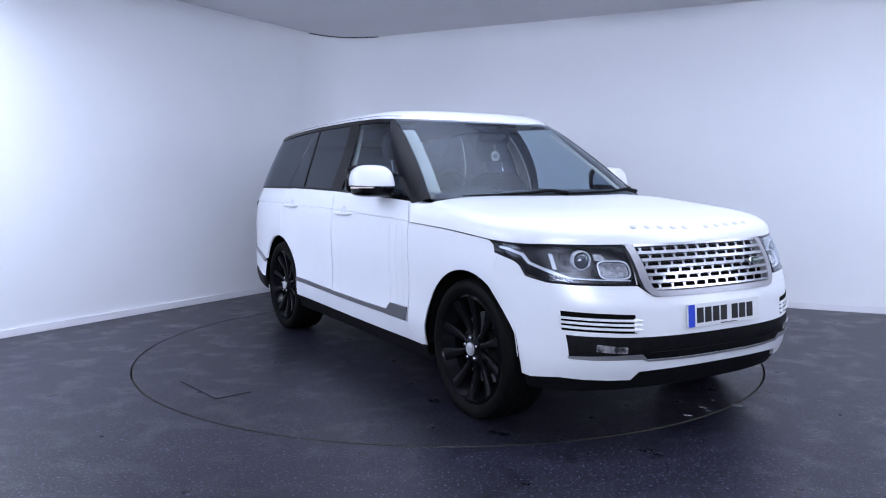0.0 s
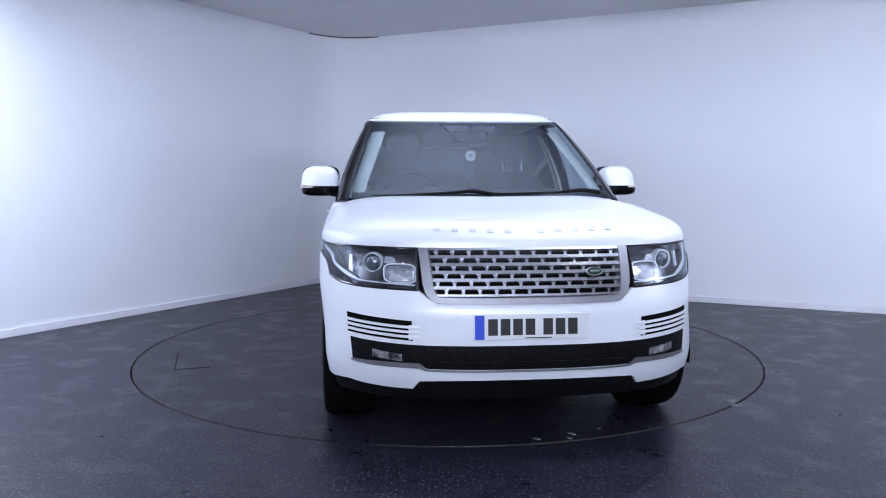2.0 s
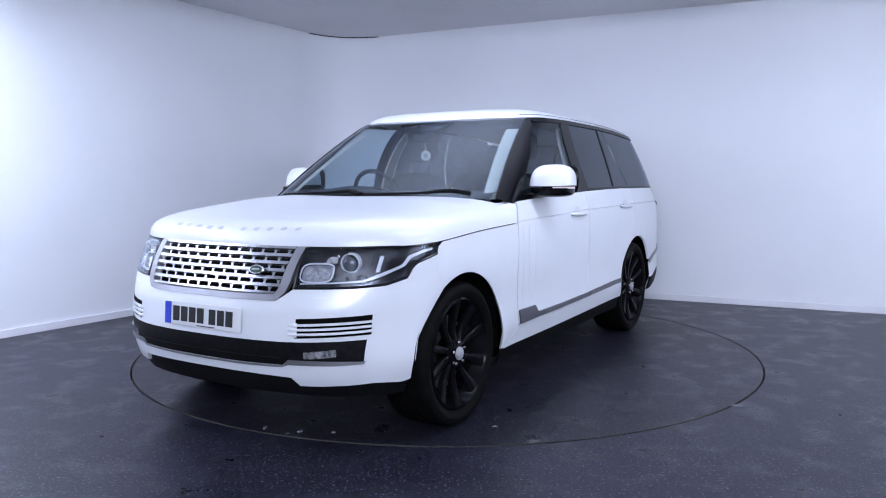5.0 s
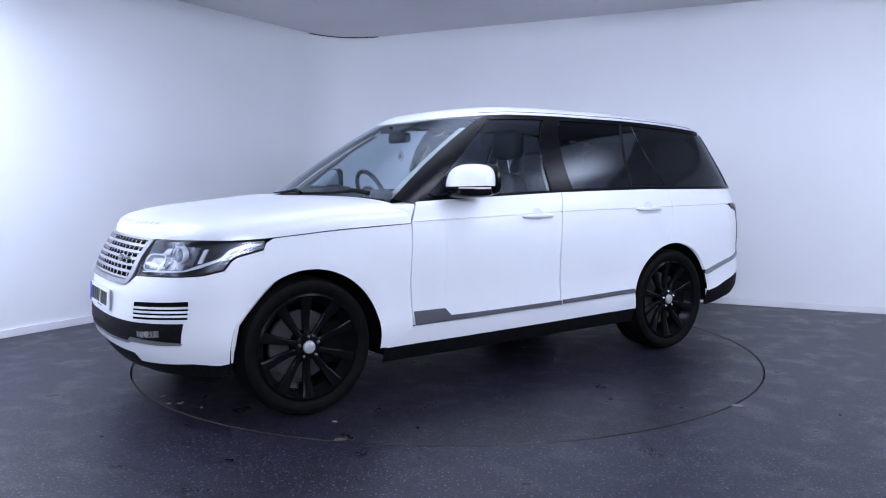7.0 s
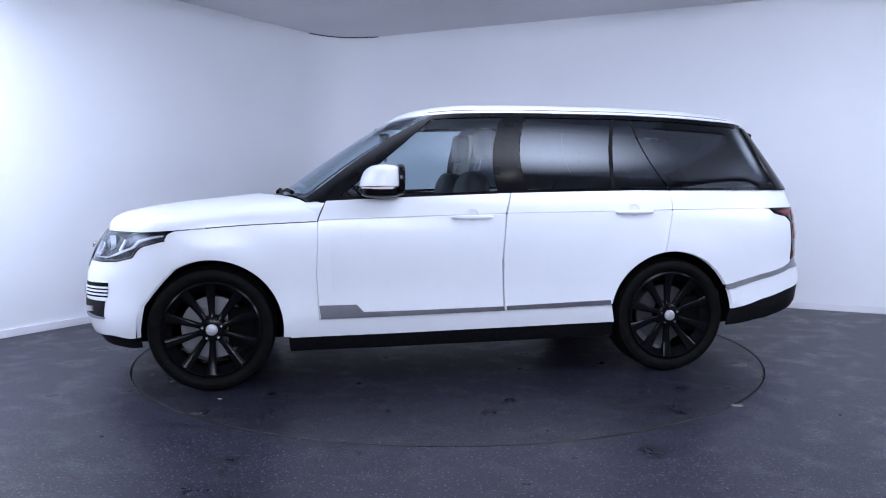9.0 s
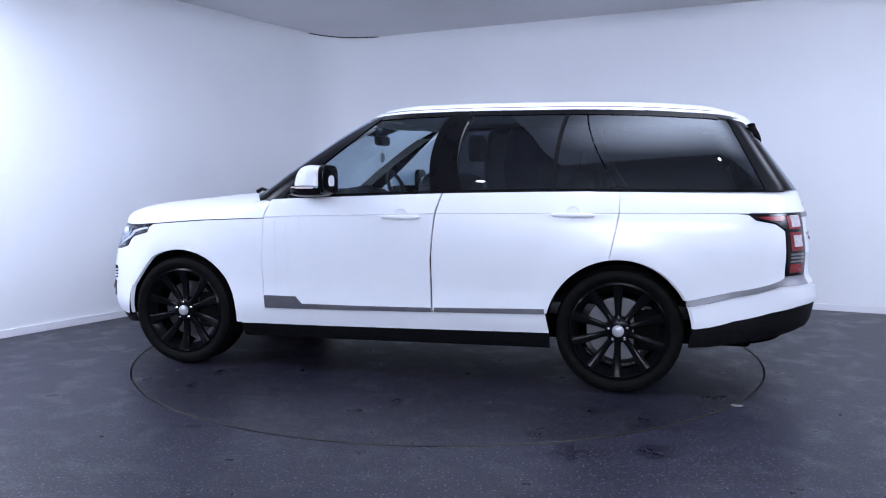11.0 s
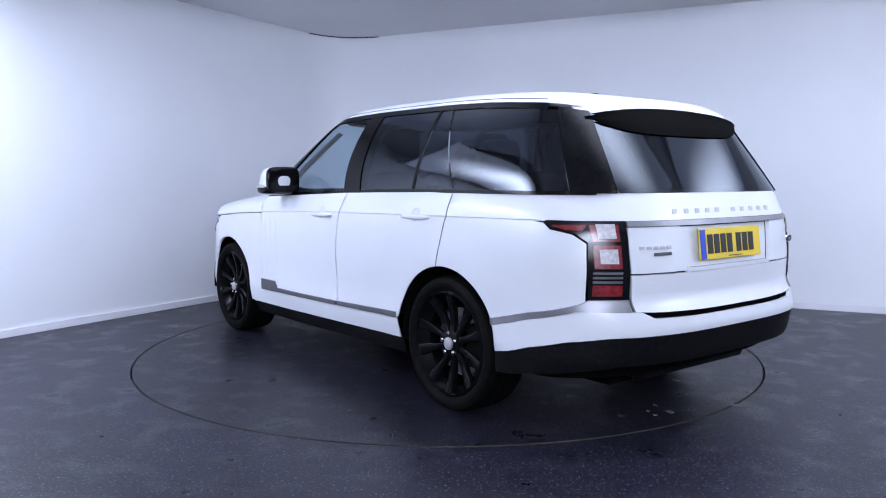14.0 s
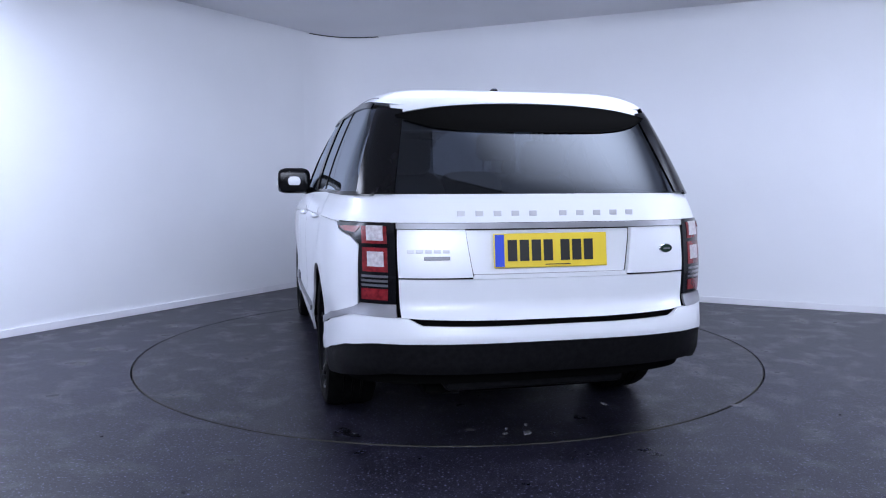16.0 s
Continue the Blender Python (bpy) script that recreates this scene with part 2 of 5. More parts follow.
def build_room():
    arc = OUT[3:]
    left_end = OUT[0]
    wall_run("wall_right", [OUT[2], OUT[3]], "smooth white-painted studio wall", M_WALL, 0, CEIL, 0.12)
    wall_run("wall_corner", arc, "white studio wall curving round the room's corner", M_WALL, 0, CEIL, 0.12)
    wall_run("wall_left", [arc[-1], left_end], "brightly lit smooth white studio wall", M_WALL, 0, CEIL, 0.12)
    wall_run("wall_back", [OUT[0], OUT[1]], "grey-painted wall behind the camera", M_DOOR, 0, CEIL, 0.12)
    wall_run("wall_side", [OUT[1], OUT[2]], "white side wall of the studio", M_WALL, 0, CEIL, 0.12)
    # skirting, standing proud of the walls
    for name, pts in (("baseboard", [OUT[2], OUT[3]]), ("baseboard", arc), ("baseboard", [arc[-1], left_end])):
        inset = []
        for i, p in enumerate(pts):
            d = (pts[min(i + 1, len(pts) - 1)] - pts[max(i - 1, 0)]).normalized()
            inset.append(p + Vector((-d.y, d.x, 0)) * 0.018)
        wall_run(name, inset, "low white skirting board along the wall", M_SKIRT, 0.002, 0.064, 0.016)
    bm = bmesh.new()
    lo = [bm.verts.new((p.x, p.y, CEIL)) for p in OUT]
    bm.faces.new(lo[::-1])
    ext = bmesh.ops.extrude_face_region(bm, geom=list(bm.faces))
    bmesh.ops.translate(bm, vec=(0, 0, 0.1), verts=[v for v in ext["geom"] if isinstance(v, bmesh.types.BMVert)])
    bmesh.ops.recalc_face_normals(bm, faces=bm.faces)
    thing("ceiling", bm, M_CEIL, "plain white ceiling of the studio", "ceiling", kind="structure")
    # dark shadow gap where the ceiling meets the curved corner
    gap = []
    for i, p in enumerate(arc):
        d = (arc[min(i + 1, len(arc) - 1)] - arc[max(i - 1, 0)]).normalized()
        gap.append(p + Vector((-d.y, d.x, 0)) * 0.006)
    wall_run("trim", gap[1:-1], "thin dark gap under the ceiling", M_GAP, CEIL - 0.012, CEIL - 0.002, 0.004)


TABLE_R = 2.243


def build_floor():
    bm = bmesh.new()
    n = 144
    inner = [bm.verts.new(((TABLE_R + 0.013) * math.cos(2 * math.pi * i / n), (TABLE_R + 0.013) * math.sin(2 * math.pi * i / n), 0)) for i in range(n)]
    outer = [bm.verts.new((11 * math.cos(2 * math.pi * i / n), 11 * math.sin(2 * math.pi * i / n), 0)) for i in range(n)]
    deep = [bm.verts.new((v.co.x, v.co.y, -0.06)) for v in inner]
    for i in range(n):
        j = (i + 1) % n
        bm.faces.new((inner[i], outer[i], outer[j], inner[j]))
        bm.faces.new((inner[j], deep[j], deep[i], inner[i]))
    thing("floor", bm, M_FLOOR, "dark grey speckled coated studio floor", "floor", kind="structure")
    bm = bmesh.new()
    lathe(bm, [(0.0001, -0.09), (11.0, -0.09), (11.0, -0.061), (0.0001, -0.061)], 48, "z")
    thing("floor_base", bm, M_GAP, "black pit floor under the turntable", "floor", kind="structure")


def build_table():
    bm = bmesh.new()
    lathe(bm, [(0.0001, -0.05), (TABLE_R - 0.003, -0.05), (TABLE_R, -0.047), (TABLE_R, -0.002), (TABLE_R - 0.002, 0.0), (0.0001, 0.0)], 144, "z")
    tab = thing("turntable", bm, M_TABLE, "round dark grey vehicle turntable flush with the floor", "turntable")
    bm = bmesh.new()
    lathe(bm, [(TABLE_R - 0.004, -0.01), (TABLE_R - 0.004, 0.0012), (TABLE_R + 0.001, 0.0012), (TABLE_R + 0.001, -0.01)], 144, "z", True)
    part("edge_ring", bm, M_RING, tab, "thin worn steel edge of the turntable")
    return tab


def build_lights():
    for x, y, z, w, h, aim, strength in BOXES:
        m = look((x, y, z), aim)
        bm = bmesh.new()
        rows = []
        for k, (f, d) in enumerate(((1.0, 0.0), (1.03, 0.02), (0.9, 0.12), (0.35, 0.4), (0.12, 0.45))):
            rows.append([Vector((sx * w / 2 * f, sy * h / 2 * f, d)) for sx, sy in ((-1, -1), (1, -1), (1, 1), (-1, 1), (-1, -1))])
        quilt(bm, rows)
        bm.faces.new([bm.verts.new(v) for v in rows[-1][:4]])
        bmesh.ops.remove_doubles(bm, verts=bm.verts, dist=1e-4)
        tidy(bm)
        p = thing("studio_light", bm, M_DARK, "large black studio light box on a stand", "studio light", "studio light boxes")
        p.matrix_world = m
        bm = bmesh.new()
        bmesh.ops.create_grid(bm, x_segments=8, y_segments=6, size=0.5)
        bmesh.ops.scale(bm, vec=(w, h, 1), verts=bm.verts)
        bmesh.ops.rotate(bm, cent=(0, 0, 0), matrix=Matrix.Rotation(math.pi, 3, "X"), verts=bm.verts)
        part("diffuser", bm, softbox_material("softbox_cloth", strength), p, "glowing white cloth front", False)
        inv = m.inverted()
        foot = inv @ Vector((x, y, 0.03))
        top = inv @ Vector((x, y, z)) + Vector((0, 0, 0.46))
        bm = bmesh.new()
        tube(bm, [top, inv @ Vector((x, y, z - 0.2)) + Vector((0, 0, 0.5)), foot + Vector((0, 0, 0.5))], 0.016)
        part("stand", bm, M_PLASTIC, p, "thin black stand")
        for k in range(3):
            a = 2 * math.pi * k / 3
            bm = bmesh.new()
            c = inv @ Vector((x, y, 0.5)) + Vector((0, 0, 0.5))
            end = m @ (foot + Vector((0, 0, 0.5)))
            tube(bm, [c, inv @ (Vector((end.x, end.y, 0.012)) + Vector((0.45 * math.cos(a), 0.45 * math.sin(a), 0)))], 0.01)
            part("stand_leg", bm, M_PLASTIC, p)
    for x, y, l, w, turn, strength in PANELS:
        bm = bmesh.new()
        box(bm, l + 0.04, w + 0.04, 0.05, None, 0.008)
        for sx, sy in ((-1, -1), (1, -1), (1, 1), (-1, 1)):
            tube(bm, [(sx * l * 0.4, sy * w * 0.4, 0.02), (sx * l * 0.4, sy * w * 0.4, 0.22)], 0.004, 6)
        p = thing("ceiling_light", bm, M_ALU, "unseen wide soft panel light hung under the ceiling", "ceiling light", "hung ceiling panels")
        p.matrix_world = pose(x, y, CEIL - 0.22, 0, 0, turn)
        bm = bmesh.new()
        bmesh.ops.create_grid(bm, x_segments=8, y_segments=6, size=0.5)
        bmesh.ops.scale(bm, vec=(l, w, 1), verts=bm.verts)
        bmesh.ops.rotate(bm, cent=(0, 0, 0), matrix=Matrix.Rotation(math.pi, 3, "X"), verts=bm.verts)
        bmesh.ops.translate(bm, vec=(0, 0, -0.028), verts=bm.verts)
        part("diffuser", bm, softbox_material("panel_cloth", strength), p, "glowing white diffuser", False)
    for x, y in SPOTS:
        bm = bmesh.new()
        lathe(bm, [(0.05, 0.0), (0.07, 0.0), (0.075, -0.012), (0.055, -0.016), (0.05, -0.01)], 32, "z", True)
        p = thing("ceiling_light", bm, M_ALU, "small round spot light set in the ceiling", "ceiling light", "ceiling spots", smooth=True)
        p.matrix_world = pose(x, y, CEIL)
        bm = bmesh.new()
        lathe(bm, [(0.0001, -0.004), (0.05, -0.004), (0.05, -0.009), (0.0001, -0.010)], 24, "z")
        part("lens", bm, M_SPOT, p, "glowing lamp lens")


build_room()
build_floor()
table = build_table()

# ---- car: one wrapped outline for the body under the waist, one for the glasshouse ----
HP = math.pi / 2
W_LOW = smooth_table([(0.12, 0.84), (0.24, 0.925), (0.30, 0.945), (0.36, 0.958), (0.43, 0.968), (0.50, 0.963), (0.60, 0.958), (0.75, 0.966),
                      (0.88, 0.968), (1.0, 0.96), (1.05, 0.952), (1.12, 0.933), (1.17, 0.91), (1.22, 0.885)])
XF_LOW = smooth_table([(0.12, 2.16), (0.20, 2.20), (0.30, 2.275), (0.38, 2.312), (0.5, 2.328), (0.68, 2.313), (0.78, 2.276), (0.86, 2.24), (0.945, 2.178),
                       (1.0, 2.12), (1.22, 1.9)])
XR_LOW = smooth_table([(0.12, -2.35), (0.35, -2.53), (0.42, -2.60), (0.57, -2.635), (0.66, -2.615), (0.70, -2.58), (0.85, -2.585), (1.04, -2.56),
                       (1.08, -2.55), (1.22, -2.50)])
W_TOP = smooth_table([(1.08, 0.915), (1.2, 0.888), (1.3, 0.86), (1.4, 0.826), (1.5, 0.787), (1.6, 0.746), (1.68, 0.708), (1.76, 0.66)])
XF_TOP = smooth_table([(1.08, 1.22), (1.19, 1.05), (1.334, 0.85), (1.4, 0.755), (1.546, 0.535), (1.66, 0.345), (1.705, 0.235), (1.76, 0.10)])
XR_TOP = smooth_table([(1.08, -2.56), (1.2, -2.51), (1.58, -2.23), (1.68, -2.13), (1.76, -2.04)])
Z_TOP = smooth_table([(-2.4, 1.57), (-2.2, 1.61), (-2.0, 1.645), (-1.6, 1.678), (-1.2, 1.694), (-0.5, 1.70), (-0.1, 1.693), (0.1, 1.68), (0.3, 1.668), (0.6, 1.66)], 0.1)
FW, RW = (1.461, 0.372), (-1.461, 0.372)


class Wrap:
    """A plan outline that changes with height. u runs from the nose's middle (0) along the side to the tail's middle."""

    def __init__(self, w, xf, xr, nf, nr, front, rear, flare):
        self.w, self.xf, self.xr, self.nf, self.nr, self.front, self.rear, self.flare = w, xf, xr, nf, nr, front, rear, flare

    def length(self, z):
        return self.fx(z) - self.rx(z)

    def fx(self, z):
        return self.front if self.front is not None else interp(self.xf, z) - 0.4

    def rx(self, z):
        return self.rear

    def end(self):
        return 2 * HP + 3.0

    def x(self, x, z):
        """u where the outline has this x."""
        f, r = self.fx(z), self.rx(z)
        if x >= f:
            c = min(1.0, (x - f) / (interp(self.xf, z) - f))
            return math.acos(c ** (self.nf / 2))
        if x <= r:
            c = min(1.0, (r - x) / (r - interp(self.xr, z)))
            return HP + 3.0 + math.asin(c ** (self.nr / 2))
        return HP + 3.0 * (f - x) / (f - r)

    def yf(self, y, z):
        return math.asin(min(1.0, y / interp(self.w, z)) ** (self.nf / 2))

    def yr(self, y, z):
        return HP + 3.0 + math.acos(min(1.0, y / interp(self.w, z)) ** (self.nr / 2))

    def raw(self, u, z):
        w, f, r = interp(self.w, z), self.fx(z), self.rx(z)
        s = 1
        if u < 0:
            u, s = -u, -1
        if u > self.end():
            u, s = 2 * self.end() - u, -s
        if u <= HP:
            e = 2 / self.nf
            x, y = f + (interp(self.xf, z) - f) * max(0, math.cos(u)) ** e, w * max(0, math.sin(u)) ** e
        elif u <= HP + 3.0:
            x, y = f + (r - f) * (u - HP) / 3.0, w
        else:
            e = 2 / self.nr
            p = u - HP - 3.0
            x, y = r + (interp(self.xr, z) - r) * max(0, math.sin(p)) ** e, w * max(0, math.cos(p)) ** e
        if self.flare:
            for cx, cz in (FW, RW):
                d = math.hypot(x - cx, z - cz)
                y += 0.009 * math.exp(-((d - 0.45) / 0.09) ** 2) * min(1.0, y / 0.7)
            y -= 0.012 * min(1.0, abs(x + 0.2) / 1.8) ** 2 * min(1, y)
        return Vector((x, s * y, z))

    def at(self, u, z, off=0.0):
        p = self.raw(u, z)
        if off:
            h = 0.02
            du, dz = self.raw(u + h, z) - self.raw(u - h, z), self.raw(u, z + h) - self.raw(u, z - h)
            n = du.cross(dz)
            if n.length > 1e-9:
                n.normalize()
                if n.dot(Vector((p.x * 0.15, p.y, 0.0))) < 0 and abs(n.y) > abs(n.x):
                    n = -n
                elif n.x * p.x < 0 and abs(n.x) >= abs(n.y):
                    n = -n
                p = p + n * off
        return p


NOSE_N = 2.7
LOW = Wrap(W_LOW, XF_LOW, XR_LOW, NOSE_N, 3.35, 1.55, -1.85, True)
TOP = Wrap(W_TOP, XF_TOP, XR_TOP, 2.5, 3.6, None, -1.85, False)


def quilt(bm, rows, rim=0.0, inward=None):
    """Faces over rows of points; with rim, the border is turned inwards by it."""
    grid = [[bm.verts.new(p) for p in r] for r in rows]
    for a, b in zip(grid, grid[1:]):
        for i in range(len(a) - 1):
            bm.faces.new((a[i], a[i + 1], b[i + 1], b[i]))
    if rim:
        loop = grid[0] + [r[-1] for r in grid[1:]] + grid[-1][-2::-1] + [r[0] for r in grid[-2:0:-1]]
        low = []
        for v in loop:
            low.append(bm.verts.new(v.co + inward(v.co) * rim))
        k = len(loop)
        for i in range(k):
            bm.faces.new((loop[i], low[i], low[(i + 1) % k], loop[(i + 1) % k]))
    return grid


def spread(line, n):
    """n steps between each two points of a line."""
    out = []
    for (a, b), (c, d) in zip(line, line[1:]):
        for i in range(n):
            out.append((a + (c - a) * i / n, b + (d - b) * i / n))
    out.append(line[-1])
    return out


def centre_pull(p):
    q = Vector((p.x * 0.25, 0, min(p.z, 1.0))) - p
    q.z *= 0.3
    return q.normalized()


def sheet(bm, wrap, low, high, n=4, m=6, off=0.0, rim=0.02):
    """A panel between two lines of (u, z) with as many points each."""
    a, b = spread(low, n), spread(high, n)
    rows = []
    for j in range(m + 1):
        t = j / m
        rows.append([wrap.at(p[0] + (q[0] - p[0]) * t, p[1] + (q[1] - p[1]) * t, off) for p, q in zip(a, b)])
    quilt(bm, rows, rim, centre_pull)


def mirror(bm):
    """Add the other side, y to -y."""
    geo = list(bm.verts) + list(bm.edges) + list(bm.faces)
    dup = bmesh.ops.duplicate(bm, geom=geo)["geom"]
    vs = [g for g in dup if isinstance(g, bmesh.types.BMVert)]
    bmesh.ops.scale(bm, vec=(1, -1, 1), verts=vs)
    bmesh.ops.reverse_faces(bm, faces=[g for g in dup if isinstance(g, bmesh.types.BMFace)])


def flip(bm):
    bmesh.ops.scale(bm, vec=(1, -1, 1), verts=bm.verts)
    bmesh.ops.reverse_faces(bm, faces=bm.faces)


def tidy(bm):
    bmesh.ops.recalc_face_normals(bm, faces=bm.faces)


def lx(*pts):
    return [(LOW.x(x, z), z) for x, z in pts]


def lxa(c, r, n, pts):
    """As lx, in n steps a stretch, with the points near an arch laid on its circle."""
    out = []
    for x, z in spread(list(pts), n):
        d = math.hypot(x - c[0], z - c[1])
        if abs(d - r) < 0.03:
            x, z = c[0] + (x - c[0]) * r / d, c[1] + (z - c[1]) * r / d
        out.append((LOW.x(x, z), z))
    return out


def tx(*pts):
    return [(TOP.x(x, z), z) for x, z in pts]


def arc_pts(c, r, a0, a1, n):
    return [(c[0] + r * math.cos(radians(a0 + (a1 - a0) * i / n)), c[1] + r * math.sin(radians(a0 + (a1 - a0) * i / n))) for i in range(n + 1)]


car = tagged(new("car"), "white four-door luxury off-road car with black wheels", "car")


def both(name, make, material, parent=None, label=""):
    """One panel for each side of the car; returns the two."""
    res = []
    for side in (1, -1):
        bm = bmesh.new()
        make(bm)
        bmesh.ops.remove_doubles(bm, verts=bm.verts, dist=2e-4)
        tidy(bm)
        if side < 0:
            flip(bm)
        res.append(part(name, bm, material, parent[0 if side > 0 else 1] if parent else car, label))
    return res


WAIST = smooth_table([(-2.3, 1.078), (-1.4, 1.064), (-0.33, 1.05), (0.826, 1.018), (1.3, 0.998), (1.70, 0.966), (1.95, 0.955)], 0.1)


def waist(x):
    return interp(WAIST, x)


ARCH_R = 0.425


def wing(bm):
    """Front wing: from the bumper seam over the arch to the door."""
    arch = arc_pts(FW, ARCH_R, 60.05, 180, 12)
    low = arch + [(1.02, 0.318)]
    top = [(1.7345, 0.9045), (1.706, 0.922), (1.697, 0.945)] + [(x, waist(x) - 0.003) for x in np.linspace(1.66, 0.83, 7)] + [(0.83, 0.9), (0.842, 0.7), (0.832, 0.5), (0.818, 0.318)]
    sheet(bm, LOW, lxa(FW, ARCH_R, 4, low), spread(lx(*top), 4), 1, 10)


def door_front(bm):
    low = [(0.822, 0.43), (0.59, 0.437), (0.2, 0.444), (-0.322, 0.45)]
    m1 = [(0.836, 0.7), (0.59, 0.72), (0.2, 0.74), (-0.312, 0.765)]
    m2 = [(0.822, 1.02), (0.59, 1.028), (0.2, 1.038), (-0.338, 1.053)]
    top = [(0.775, 1.14), (0.56, 1.15), (0.2, 1.163), (-0.374, 1.183)]
    m3 = [(x, z + 0.008) for x, z in m2]
    for a, b in ((low, m1), (m1, m2), (m3, top)):
        sheet(bm, LOW, lx(*a), lx(*b), 5, 6, rim=0)
    groove(bm, m2, m3)
    # turned-in border
    line = [(0.822, 0.43), (0.836, 0.7), (0.822, 1.02), (0.775, 1.14), (-0.374, 1.183), (-0.338, 1.053), (-0.312, 0.765), (-0.322, 0.45), (0.822, 0.43)]
    border(bm, line)


def border(bm, line, n=5):
    pts = spread(lx(*line), n)
    quilt(bm, [[LOW.at(u, z, -0.0008) for u, z in pts], [LOW.at(u, z, -0.02) for u, z in pts]])


def groove(bm, a, b):
    """A shallow crease between two lines."""
    p, q = spread(lx(*a), 5), spread(lx(*b), 5)
    quilt(bm, [[LOW.at(u, z) for u, z in p], [LOW.at((u + v) / 2, (z + w) / 2, -0.007) for (u, z), (v, w) in zip(p, q)], [LOW.at(u, z) for u, z in q]])


def door_rear(bm):
    arch = arc_pts(RW, ARCH_R + 0.004, 13, 81.5, 6)
    sheet(bm, LOW, spread(lx((-0.333, 0.45), (-0.329, 0.57), (-0.326, 0.68), (-0.325, 0.8), (-0.334, 0.93), (-0.348, 1.053)), 5),
          lxa(RW, ARCH_R + 0.004, 5, [(-1.035, 0.47), arch[1], arch[3], arch[5], arch[6], (-1.452, 1.066)]), 1, 12)
    groove(bm, [(-0.35, 1.053), (-0.7, 1.056), (-1.1, 1.061), (-1.452, 1.066)], [(-0.35, 1.061), (-0.7, 1.064), (-1.1, 1.069), (-1.452, 1.074)])
    sheet(bm, LOW, lx((-0.35, 1.061), (-0.7, 1.064), (-1.1, 1.069), (-1.452, 1.074)), lx((-0.384, 1.183), (-0.7, 1.189), (-1.1, 1.195), (-1.454, 1.2)), 4, 5)


def quarter(bm):
    arch = arc_pts(RW, ARCH_R + 0.004, 82.6, 150, 9)
    a = arch + [(-1.845, 0.577)]
    b = [(-1.460, 1.066), (-1.6, 1.068), (-1.75, 1.07), (-1.95, 1.072), (-2.10, 1.073), (-2.165, 1.066), (-2.205, 1.036), (-2.31, 1.015), (-2.366, 0.975), (-2.376, 0.85), (-2.372, 0.702)]
    sheet(bm, LOW, lxa(RW, ARCH_R + 0.004, 4, a), spread(lx(*b), 4), 1, 10)
    groove(bm, [(-1.460, 1.066), (-1.6, 1.068), (-1.75, 1.07), (-1.95, 1.072), (-2.10, 1.073), (-2.17, 1.073)], [(-1.460, 1.074), (-1.6, 1.075), (-1.75, 1.076), (-1.95, 1.077), (-2.1, 1.079), (-2.17, 1.079)])
    sheet(bm, LOW, lx((-1.460, 1.074), (-1.8, 1.076), (-2.10, 1.079), (-2.3, 1.079), (-2.42, 1.079), (-2.474, 1.079)),
          lx((-1.462, 1.2), (-1.8, 1.203), (-2.1, 1.203), (-2.25, 1.203), (-2.34, 1.203), (-2.412, 1.203)), 4, 5)


def sill(bm):
    sheet(bm, LOW, lx((1.0, 0.315), (0.4, 0.322), (-0.3, 0.335), (-1.058, 0.35)), lx((0.815, 0.424), (0.4, 0.43), (-0.3, 0.445), (-1.035, 0.464)), 6, 4, off=0.002)


def sill_black(bm):
    sheet(bm, LOW, lx((1.0, 0.215), (0.4, 0.22), (-0.3, 0.232), (-1.06, 0.245)), lx((1.01, 0.312), (0.4, 0.319), (-0.3, 0.332), (-1.06, 0.347)), 6, 4, off=-0.012)


def trim_strip(bm):
    sheet(bm, LOW, lx((0.815, 0.428), (0.6, 0.432), (0.56, 0.434), (0.2, 0.437), (-0.325, 0.446)), lx((0.825, 0.508), (0.605, 0.508), (0.56, 0.462), (0.2, 0.464), (-0.325, 0.472)), 4, 3, off=0.012, rim=0.014)


def trim_strip_rear(bm):
    sheet(bm, LOW, lx((-0.345, 0.448), (-0.7, 0.455), (-1.03, 0.464)), lx((-0.345, 0.474), (-0.7, 0.484), (-1.028, 0.494)), 4, 3, off=0.012, rim=0.014)


def bumper_front(bm):
    """White front bumper skin from the arch to the middle."""
    z1 = [(0.0, 0.715), (0.15, 0.715), (0.3, 0.715), (0.42, 0.717), (0.46, 0.74), (0.50, 0.77), (0.62, 0.772), (0.76, 0.776), (0.86, 0.785)]
    top = [(LOW.yf(y, z), z) for y, z in z1] + lx((1.90, 0.81), (1.87, 0.853), (1.84, 0.877), (1.735, 0.904))
    z2 = [(0.0, 0.374), (0.15, 0.374), (0.3, 0.373), (0.42, 0.37), (0.50, 0.366), (0.53, 0.325), (0.62, 0.326), (0.74, 0.331), (0.82, 0.338)]
    arch = arc_pts(FW, ARCH_R, -8, 60, 5)
    low = [(LOW.yf(y, z), z) for y, z in z2] + lx((1.93, 0.328), (1.885, 0.338), (1.855, 0.53), arch[-1])
    sheet(bm, LOW, low, top, 4, 22)


def bumper_rear(bm):
    a = lx((-1.890, 0.415), (-2.1, 0.468), (-2.3, 0.518), (-2.45, 0.545)) + [(LOW.yr(y, z), z) for y, z in [(0.78, 0.55), (0.66, 0.553), (0.6, 0.555), (0.3, 0.556), (0.0, 0.556)]]
    b = lx((-1.855, 0.546), (-2.1, 0.608), (-2.34, 0.668), (-2.42, 0.668)) + [(LOW.yr(y, z), z) for y, z in [(0.78, 0.664), (0.66, 0.660), (0.6, 0.63), (0.3, 0.624), (0.0, 0.624)]]
    sheet(bm, LOW, a, b, 4, 6, off=0.004)


